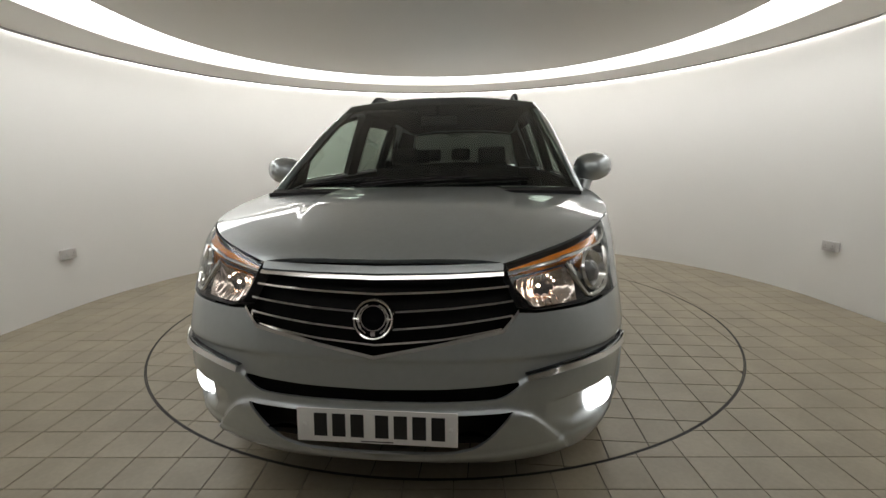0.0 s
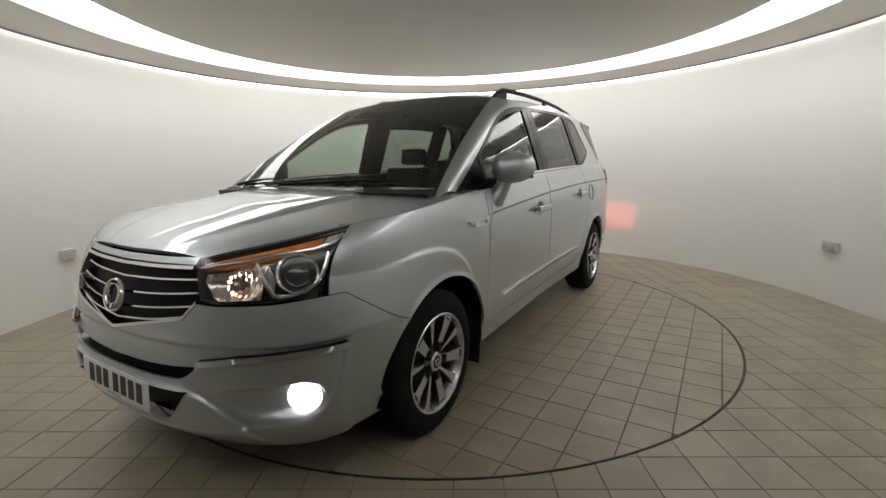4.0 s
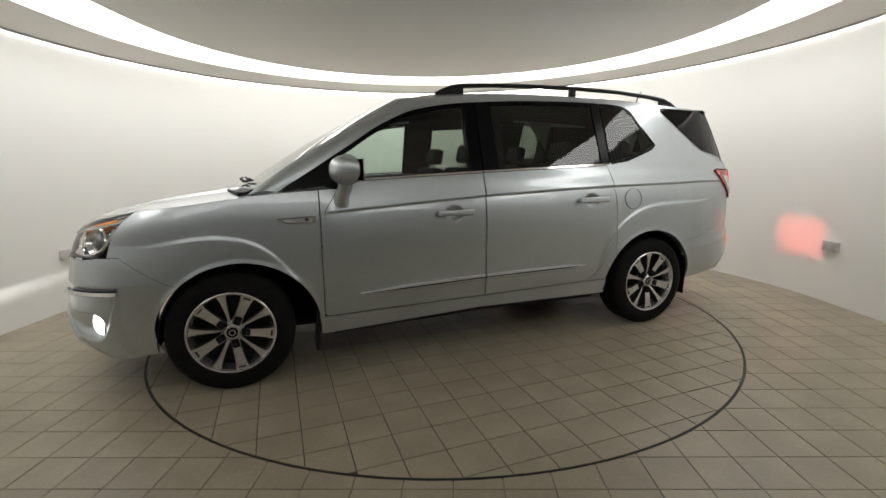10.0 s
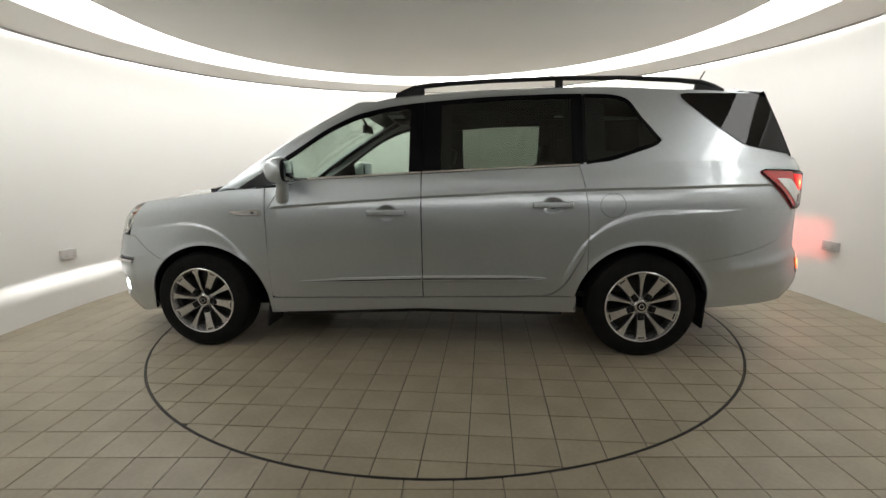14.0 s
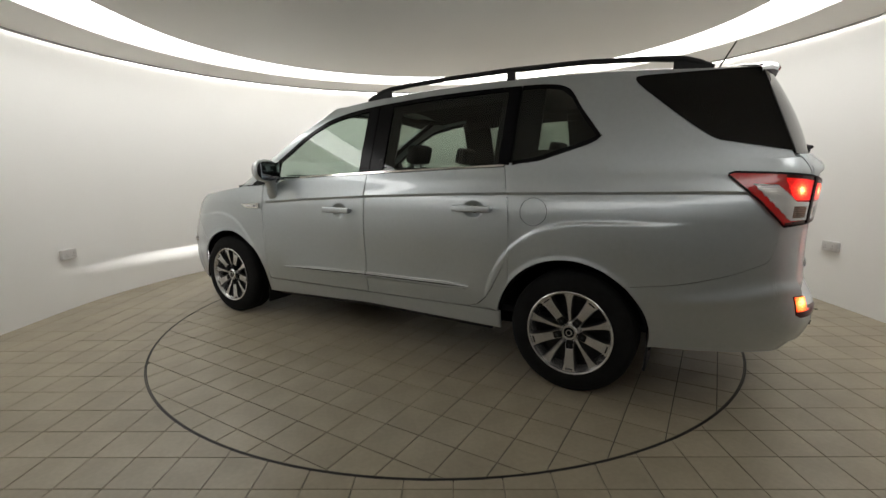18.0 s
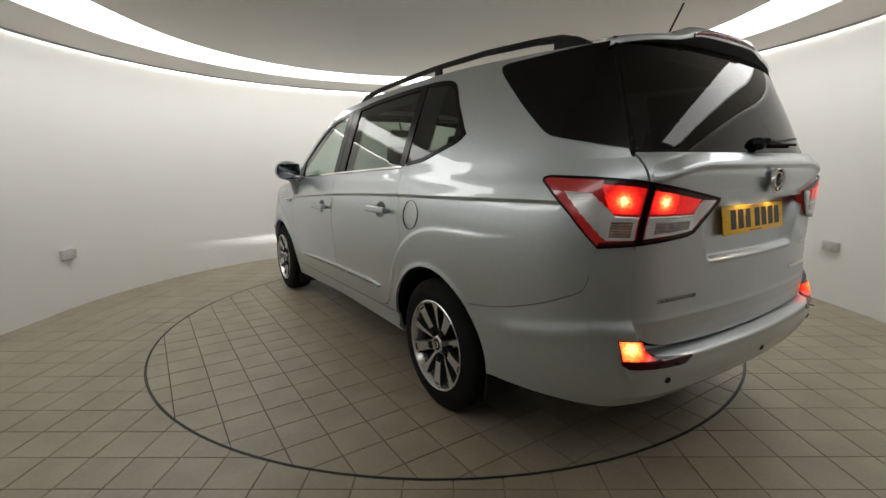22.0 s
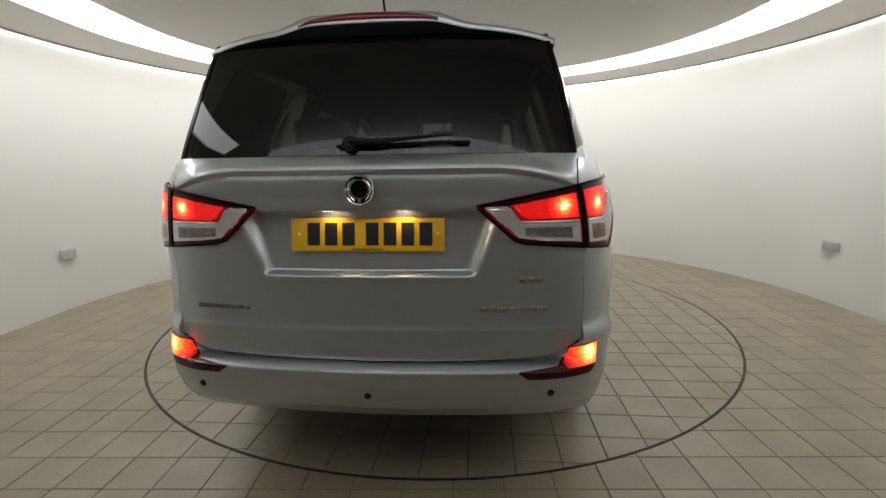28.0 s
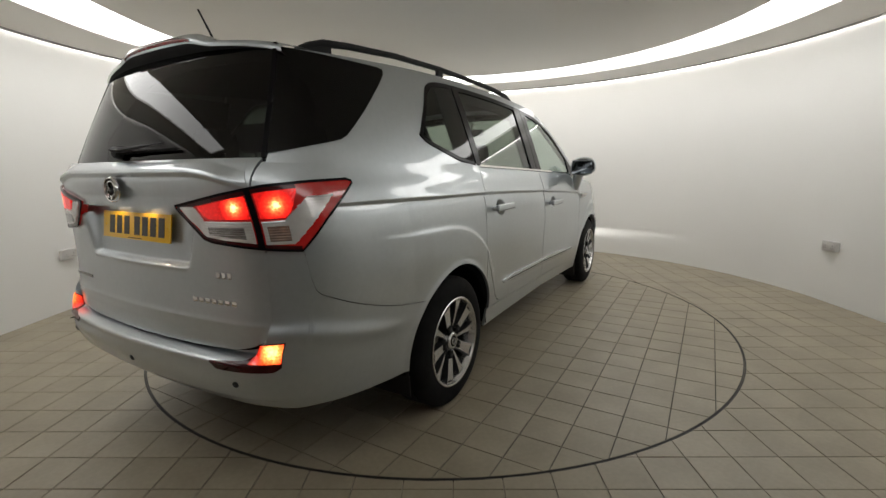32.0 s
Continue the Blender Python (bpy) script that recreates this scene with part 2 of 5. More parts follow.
def sheets(name, grids, mat, parent, label="", flange=.014, centre=(0, 0, .8)):
    """One mesh of curved sheets with their edges turned in by flange (0: none)."""
    verts, faces, soft = [], [], []
    for P in grids:
        P = np.asarray(P, float)
        n = normals(P)
        if (n * (P - np.array(centre))).sum() < 0:
            P, n = P[:, ::-1], -n[:, ::-1]
        nu, nv = P.shape[:2]
        o = len(verts)
        verts += list(P.reshape(-1, 3))
        for i in range(nu - 1):
            for j in range(nv - 1):
                a = o + i * nv + j
                faces.append((a, a + nv, a + nv + 1, a + 1)), soft.append(True)
        if flange:
            loop = [(i, 0) for i in range(nu)] + [(nu - 1, j) for j in range(1, nv)] + [(i, nv - 1) for i in range(nu - 2, -1, -1)] + [(0, j) for j in range(nv - 2, 0, -1)]
            o = len(verts)
            for i, j in loop:
                verts.append(P[i, j])
            for i, j in loop:
                verts.append(P[i, j] - n[i, j] * flange)
            k = len(loop)
            for q in range(k):
                r = (q + 1) % k
                faces.append((o + q, o + k + q, o + k + r, o + r)), soft.append(False)
    me = bpy.data.meshes.new(name)
    me.from_pydata([tuple(map(float, v)) for v in verts], [], faces)
    me.polygons.foreach_set("use_smooth", soft)
    me.materials.append(mat)
    me.validate()
    me.update()
    ob = new(name, me)
    if parent:
        ob.parent = parent
    if label:
        tagged(ob, label)
    return ob


def field(surface, u0, u1, low, high, nu=24, nv=16, gap=.0035, out=0.0, knots=(), side=1):
    """A sheet on a surface between two heights that change along u."""
    low = low if callable(low) else (lambda u, c=low: np.full_like(u, c))
    high = high if callable(high) else (lambda u, c=high: np.full_like(u, c))
    us = np.unique(np.r_[np.linspace(u0 + gap, u1 - gap, nu), [k for k in knots if u0 + gap < k < u1 - gap]])
    a, b = low(us) + gap, high(us) - gap
    b = np.maximum(b, a + .0006)
    z = a[:, None] + (b - a)[:, None] * np.linspace(0, 1, nv)
    u = np.broadcast_to(us[:, None], z.shape)
    P = surface(u, z, out(u, z) if callable(out) else out)
    return P * np.array([1, side, 1])


def strip(z0, z1, u0, edge, nz, nu, out, side=1):
    """A sheet on the lower body between a fixed u and an edge that changes with height."""
    zs = np.linspace(z0, z1, nz)
    u = u0 + (edge(zs) - u0)[:, None] * np.linspace(0, 1, nu)
    z = np.broadcast_to(zs[:, None], u.shape)
    return shell(u, z, out(u, z)) * np.array([1, side, 1])


def on_body(u, z, side=1, out=0.0):
    """A frame on the lower body: z outward, x along u, y up."""
    p, e = shell(u, z, out), 1e-3
    a = shell(u + e, z) - shell(u - e, z)
    b = shell(u, z + e) - shell(u, z - e)
    n = np.cross(a, b)
    if n[1] < 0 or (abs(n[1]) < 1e-9 and n[0] * p[0] < 0):
        n = -n
    s = np.array([1, side, 1])
    n, p, b = Vector(n * s).normalized(), Vector(p * s), Vector(b * s).normalized()
    x = b.cross(n).normalized()
    y = n.cross(x)
    return Matrix(((x.x, y.x, n.x, p.x), (x.y, y.y, n.y, p.y), (x.z, y.z, n.z, p.z), (0, 0, 0, 1)))


# ---- the round studio ----
ROOM_R, ROOM_Y, SOUTH, BAND_EAST, BAND_WEST = 3.476, 0.05, -6.4, -3.1, -3.2


def stadium(r, south=SOUTH, seg=96, west=None, mid=ROOM_Y):
    """An outline: straight sides from the south, closed by a half circle in the north."""
    return ([(r, south)] + [(r * math.cos(a), mid + r * math.sin(a)) for a in np.linspace(0, math.pi, seg)] + [(-r, south if west is None else west)])


def sweep(name, prof, mat, label, kind="structure", south=SOUTH, west=None):
    """A closed profile of (radius, height) led along the stadium outline."""
    verts, faces, n = [], [], len(prof)
    lines = [stadium(q[0], south, west=west, mid=q[2] if len(q) > 2 else ROOM_Y) for q in prof]
    k = len(lines[0])
    for i in range(k):
        verts += [(lines[j][i][0], lines[j][i][1], prof[j][1]) for j in range(n)]
    for i in range(k - 1):
        for j in range(n):
            a, b = i * n + j, i * n + (j + 1) % n
            faces.append((a, b, b + n, a + n))
    faces += [tuple(range(n))[::-1], tuple((k - 1) * n + j for j in range(n))]
    bm = bmesh.new()
    vs = [bm.verts.new(v) for v in verts]
    for f in faces:
        bm.faces.new([vs[i] for i in f])
    return tagged(part(name, bm, mat), label, kind=kind)


def studio():
    sweep("wall_round", [(ROOM_R, -.05), (ROOM_R, 2.85), (ROOM_R + .15, 2.85), (ROOM_R + .15, -.05)], WALL, "smooth white painted curved studio wall", south=SOUTH - .15)
    bm = bmesh.new()
    box(bm, -ROOM_R, ROOM_R, SOUTH - .15, SOUTH, -.05, 2.85)
    tagged(part("wall_south", bm, END_WALL, flat=True), "plain grey end wall behind the camera", kind="structure")
    bm = bmesh.new()
    box(bm, -ROOM_R - .15, ROOM_R + .15, SOUTH - .15, ROOM_R + .25, 2.85, 2.95)
    tagged(part("ceiling_slab", bm, CEILING, flat=True), "plain upper ceiling above the light cove", kind="structure")
    sweep("ceiling_soffit", [(3.055, 2.456), (3.430, 2.379, -.17), (3.430, 2.475, -.17), (3.055, 2.48)], SOFFIT, "narrow beige painted ceiling border along the wall")
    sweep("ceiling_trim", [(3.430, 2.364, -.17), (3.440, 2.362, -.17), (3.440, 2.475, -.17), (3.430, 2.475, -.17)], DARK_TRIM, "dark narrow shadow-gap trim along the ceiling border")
    sweep("light_cove_panel", [(2.50, 2.505), (3.12, 2.505), (3.12, 2.52), (2.50, 2.52)], BAND, "wide curved glowing white light panel", kind="structure", south=BAND_EAST, west=BAND_WEST)
    for side, end in ((-1, BAND_WEST), (1, BAND_EAST)):
        bm = bmesh.new()
        box(bm, *sorted((side * 2.52, side * 3.06)), SOUTH, end, 2.466, 2.53)
        tagged(part("ceiling_infill", bm, CEILING, flat=True), "flat ceiling panel where the light ends", kind="structure")
    sweep("edge_light_strip", [(3.453, 2.385), (3.473, 2.385), (3.473, 2.393), (3.453, 2.393)], EDGE, "thin white light strip above the wall", kind="structure")
    # added out of view: a backed glowing panel, fill for flank and tailgate glass
    bm = bmesh.new()
    box(bm, -3.30, 3.30, -3.96, -3.855, 2.0, 2.463)
    tagged(part("entrance_header", bm, SOFFIT, flat=True), "plain unseen backing added behind the fill light panel", kind="structure")
    bm = bmesh.new()
    box(bm, -2.3, 2.3, -3.853, -3.83, 2.03, 2.462, None, .004)
    tagged(part("header_light_panel", bm, END_BAND), "soft glowing fill light panel added out of view above the camera", kind="structure")
    out = stadium(2.53)
    bm = bmesh.new()
    lo = [bm.verts.new((x, y, 2.468)) for x, y in out]
    hi = [bm.verts.new((x, y, 2.53)) for x, y in out]
    bm.faces.new(lo), bm.faces.new(hi[::-1])
    for i in range(len(out)):
        j = (i + 1) % len(out)
        bm.faces.new((lo[i], lo[j], hi[j], hi[i]))
    tagged(part("ceiling", bm, CEILING, flat=True), "flat warm-grey painted ceiling panel", kind="structure")


studio()


def wall_socket(angle, z):
    """A double socket on the round wall; angle 0 lies to the east."""
    thing = tagged(new("wall_socket"), "white plastic double wall socket on the curved wall", "socket", "wall sockets")
    c, s = math.cos(angle), math.sin(angle)
    thing.matrix_basis = Matrix(((s, 0, -c, ROOM_R * c), (-c, 0, -s, ROOM_Y + ROOM_R * s), (0, 1, 0, z), (0, 0, 0, 1)))
    bm = bmesh.new()
    box(bm, -.074, .074, -.044, .044, -.004, .03, bevel=.006)
    part("box", bm, SOCKET, thing)
    bm = bmesh.new()
    box(bm, -.072, .072, -.042, .042, .0315, .037, bevel=.003)
    part("face_plate", bm, SOCKET, thing)
    for x in (-.036, .036):
        for dx, dz, w, h in ((0, .006, .003, .005), (-.011, -.016, .005, .0025), (.011, -.016, .005, .0025)):
            bm = bmesh.new()
            box(bm, x + dx - w, x + dx + w, dz - h, dz + h, .036, .0378)
            part("pin_slot", bm, SLOT, thing, flat=True)
        bm = bmesh.new()
        box(bm, x + (.014 if x > 0 else -.024), x + (.024 if x > 0 else -.014), .016, .032, .036, .041, bevel=.0015)
        part("switch", bm, SOCKET, thing)


wall_socket(math.atan2(.16, -3.47), .51)
wall_socket(math.atan2(.04, 3.48), .51)

# ---- the van's form: outlines in plan and profile ----
# x runs forward, y to the van's left, z up; x = 0 lies over the turntable's axis.


def smooth(xs, ys):
    """A smooth curve through a few points that never overshoots between them."""
    xs, ys = np.array(xs, float), np.array(ys, float)
    h = np.diff(xs)
    d = np.diff(ys) / h
    m = np.zeros(len(xs))
    m[0], m[-1] = d[0], d[-1]
    for i in range(1, len(xs) - 1):
        if d[i - 1] * d[i] > 0:
            w1, w2 = 2 * h[i] + h[i - 1], h[i] + 2 * h[i - 1]
            m[i] = (w1 + w2) / (w1 / d[i - 1] + w2 / d[i])

    def f(x):
        x = np.clip(np.asarray(x, float), xs[0], xs[-1])
        i = np.clip(np.searchsorted(xs, x) - 1, 0, len(h) - 1)
        t = (x - xs[i]) / h[i]
        return ((2 * t**3 - 3 * t**2 + 1) * ys[i] + (t**3 - 2 * t**2 + t) * h[i] * m[i]
                + (3 * t**2 - 2 * t**3) * ys[i + 1] + (t**3 - t**2) * h[i] * m[i + 1])
    return f


def line(*pts):
    """A bent straight line through (a, b) points."""
    pts = sorted(pts)
    a, b = [p[0] for p in pts], [p[1] for p in pts]
    return lambda x: np.interp(x, a, b)


nose = smooth([.18, .26, .34, .42, .50, .58, .66, .78, .90, .96, 1.02, 1.12], [2.40, 2.48, 2.535, 2.555, 2.56, 2.555, 2.545, 2.52, 2.47, 2.42, 2.33, 2.14])
tail = smooth([.28, .36, .44, .52, .60, .66, .72, .85, 1.0, 1.1, 1.2, 1.26, 1.34], [-2.33, -2.40, -2.46, -2.485, -2.475, -2.45, -2.43, -2.425, -2.43, -2.44, -2.45, -2.43, -2.35])
half = smooth([.18, .27, .36, .5, .66, .84, .98, 1.06, 1.10, 1.16, 1.22, 1.30], [.84, .875, .895, .915, .925, .93, .924, .912, .902, .885, .862, .835])
NOSE_AT, TAIL_AT = 1.40, -1.60
NOSE_LONG, TAIL_LONG = 1.70, 1.45
# the rounding of the corners in plan: share of the way to the end, share of the half width
_fx, _fy = [0, .18, .38, .56, .70, .80, .875, .935, .975, .995, 1], [1, .995, .972, .93, .872, .80, .70, .56, .40, .20, 0]
_rx, _ry = [0, .25, .50, .70, .83, .905, .945, .97, .985, .995, 1], [1, .99, .955, .905, .84, .76, .66, .50, .34, .17, 0]


def _along(xs, ys, a, b):
    s = np.r_[0, np.cumsum(np.hypot(np.diff(xs) * a, np.diff(ys) * b))]
    s /= s[-1]
    return smooth(s, xs), smooth(s, ys)


nose_x, nose_y = _along(_fx, _fy, 1.15, .92)
tail_x, tail_y = _along(_rx, _ry, .85, .92)


def shell(u, z, out=0.0):
    """A point of the lower body: u is x along the flank and goes on round the corners to the middle of nose and tail."""
    u, z = np.broadcast_arrays(np.asarray(u, float), np.asarray(z, float))
    s = np.clip((u - NOSE_AT) / NOSE_LONG, 0, 1)
    r = np.clip((TAIL_AT - u) / TAIL_LONG, 0, 1)
    h = half(z)
    x = np.where(s > 0, NOSE_AT + (nose(z) - NOSE_AT) * nose_x(s), np.where(r > 0, TAIL_AT + (tail(z) - TAIL_AT) * tail_x(r), u))
    y = h * np.where(s > 0, nose_y(s), np.where(r > 0, tail_y(r), 1))
    y = y * (1 + .045 * np.clip((.86 - z) / .2, 0, 1) * np.sin(np.pi * np.clip((s - .12) / .75, 0, 1)) + .022 * np.sin(np.pi * np.clip((r - .1) / .8, 0, 1)))
    p = np.stack([x, y, z], -1)
    out = np.asarray(out, float)
    if out.any():
        e = 1e-3
        n = np.cross(shell(u + e, z) - shell(u - e, z), shell(u, z + e) - shell(u, z - e))
        n *= np.sign(n[..., 1:2] + np.where(np.abs(n[..., 1:2]) < 1e-9, n[..., 0:1] * np.sign(x)[..., None], 0) + 1e-15)
        p = p + n / np.linalg.norm(n, axis=-1, keepdims=True) * np.broadcast_to(out, x.shape)[..., None]
    return p


def flank_u(x=None, y=None, z=.8):
    """The u at which the body at height z reaches this x (flank and corners) or this y (nose with x > 0 given as 'nose', else tail)."""
    if y is None:
        if TAIL_AT <= x <= NOSE_AT:
            return x
        us = np.linspace(NOSE_AT, NOSE_AT + NOSE_LONG, 300) if x > 0 else np.linspace(TAIL_AT, TAIL_AT - TAIL_LONG, 300)
        return float(np.interp(abs(x), np.abs(shell(us, z)[:, 0]), us))
    us = np.linspace(NOSE_AT, NOSE_AT + NOSE_LONG, 300) if x > 0 else np.linspace(TAIL_AT, TAIL_AT - TAIL_LONG, 300)
    return float(np.interp(-abs(y), -shell(us, z)[:, 1], us))


def glasshouse_half(z):
    """Half the width over the glass: one even curve, so that the panes mirror cleanly."""
    return 1.1976 - .2099 * z - .0539 * z * z - 2.0 * np.clip(z - 1.69, 0, 1) ** 2


tail_in = smooth([-2.36, -2.26, -2.15, -2.0, -1.8, -1.58, -1.3, -1.0, 2], [.19, .130, .085, .052, .034, .021, .008, 0, 0])


def house(x, z, out=0.0):
    """A point of the glasshouse's side."""
    x, z = np.broadcast_arrays(np.asarray(x, float), np.asarray(z, float))
    y = glasshouse_half(z) - .022 * (np.clip(x - .3, 0, 3) / .8) ** 2 - tail_in(x) + .035 * np.clip((x + .9) / 1.5, 0, 1.2) * (z - 1.42)
    return np.stack([x, y + out, z - 0 * x], -1)


roof_mid = smooth([-2.12, -1.7, -1.2, -.8, -.3, .1, .4, .62], [1.725, 1.775, 1.805, 1.812, 1.805, 1.79, 1.765, 1.72])


def screen_x(z):
    return 2.3077 + .0209 * z - .6064 * z * z



def gate_x(z):
    return .5389 * z * z - 1.1521 * z - 1.8132


# upper edge of the side windows, and the outer edge of the windscreen post above it
window_top = smooth([-1.470, -1.404, -1.354, -1.268, -1.20, -1.08, -.79, -.42, -.05, .16, .456, .68, .908, 1.18, 1.33], [1.40, 1.485, 1.548, 1.666, 1.692, 1.704, 1.710, 1.704, 1.684, 1.667, 1.617, 1.525, 1.384, 1.213, 1.122])
belt = line((-1.6, 1.262), (-.957, 1.246), (.044, 1.21), (.87, 1.175), (1.33, 1.115))

# ---- the van ----
VAN_Y = .043
HUB_Z, HUB_F, HUB_R = .343, 1.625, -1.372
ARCH_F, ARCH_R = (1.565, .305, .435), (-1.355, .335, .415)
van = tagged(new("van"), "silver seven-seat passenger van with lit lamps on the turntable", "car")
L, R = 1, -1


def arch(c, x, floor):
    return np.where(np.abs(x - c[0]) < c[2], np.maximum(floor, c[1] + np.sqrt(np.maximum(c[2] ** 2 - (x - c[0]) ** 2, 0))), floor)


sill_low = line((-1.0, .288), (.08, .300), (1.15, .250))
door_low = line((-.74, .403), (.05, .388), (1.036, .370))
fender_top = smooth([1.05, 1.3, 1.5, 1.75, 1.95, 2.1, 2.204, 2.32, 2.45, 2.58, 2.70], [1.132, 1.118, 1.102, 1.08, 1.060, 1.047, 1.037, 1.017, .991, .963, .934])
bumper_seam = line((1.84, .630), (1.90, .648), (1.96, .680), (2.15, .798), (2.25, .796), (2.40, .785), (2.60, .780), (2.66, .785), (2.71, .727), (3.10, .648))
tail_seam = smooth([-2.262, -2.25, -2.238, -2.221, -2.172, -2.02, -1.85, -1.66], [.99, .90, .839, .806, .779, .718, .672, .638])


FLARE_F = smooth([25, 36, 48.9, 63, 86.7, 101, 119.5, 144, 175, 185], [.50, .395, .289, .206, .141, .107, .045, -.020, -.036, -.04])
FLARE_R = smooth([0, 17.8, 34.8, 52.4, 70, 86, 103, 121, 138.4, 150], [.075, .093, .114, .146, .171, .190, .223, .315, .529, .70])
CUPS = ((.275, .960), (-.79, 1.003))


def crease(u, z):
    """The flank's pressed lines: a ledge at door-handle height, a hollow below, and the flares round the wheels."""
    d = z - line((-1.92, 1.118), (-1.45, 1.107), (-1.0, 1.101), (-.51, 1.087), (.06, 1.064), (.663, 1.028), (1.09, .998), (1.4, .985), (2.0, .98))(u)
    k = np.where(d > 0, .008 * np.exp(-d / .040), np.where(d > -.011, .008 + 1.35 * d, -.00685 * np.exp((d + .011) / .050)))
    k = k * np.clip((1.075 - u) / .05, 0, 1) * np.clip((u + 2.25) / .3, 0, 1)
    for c, w, high in ((ARCH_F, FLARE_F, .009), (ARCH_R, FLARE_R, .010)):
        d = np.hypot(u - c[0], z - c[1]) - c[2]
        w = w(np.degrees(np.arctan2(z - c[1], u - c[0])))
        up = np.clip((z - .42) / .12, 0, 1) * np.clip((u + 1.95) / .32, 0, 1) * np.clip((2.04 - u) / .22, 0, 1) * np.where(u < -1.5, 1 - np.clip((-1.5 - u) / .15, 0, 1) * (1 - np.clip((z - .52) / .40, 0, 1)), 1)
        k = k + high / (1 + np.exp(np.clip((d - w) / .005, -40, 40))) * up + .007 * np.exp(-(d / .02) ** 2)
    hollow = np.clip((.95 - np.abs(u)) / .25, 0, 1)
    for x, h in CUPS:
        q = np.clip(1.4 - np.hypot((u - x) / .052, (z - h) / .038), 0, 1)
        k = k - .028 * q * q * (3 - 2 * q)
    return k - .006 * hollow * np.exp(-((z - .66) / .15) ** 2) + .004 * hollow * np.exp(-((z - .49) / .06) ** 2)


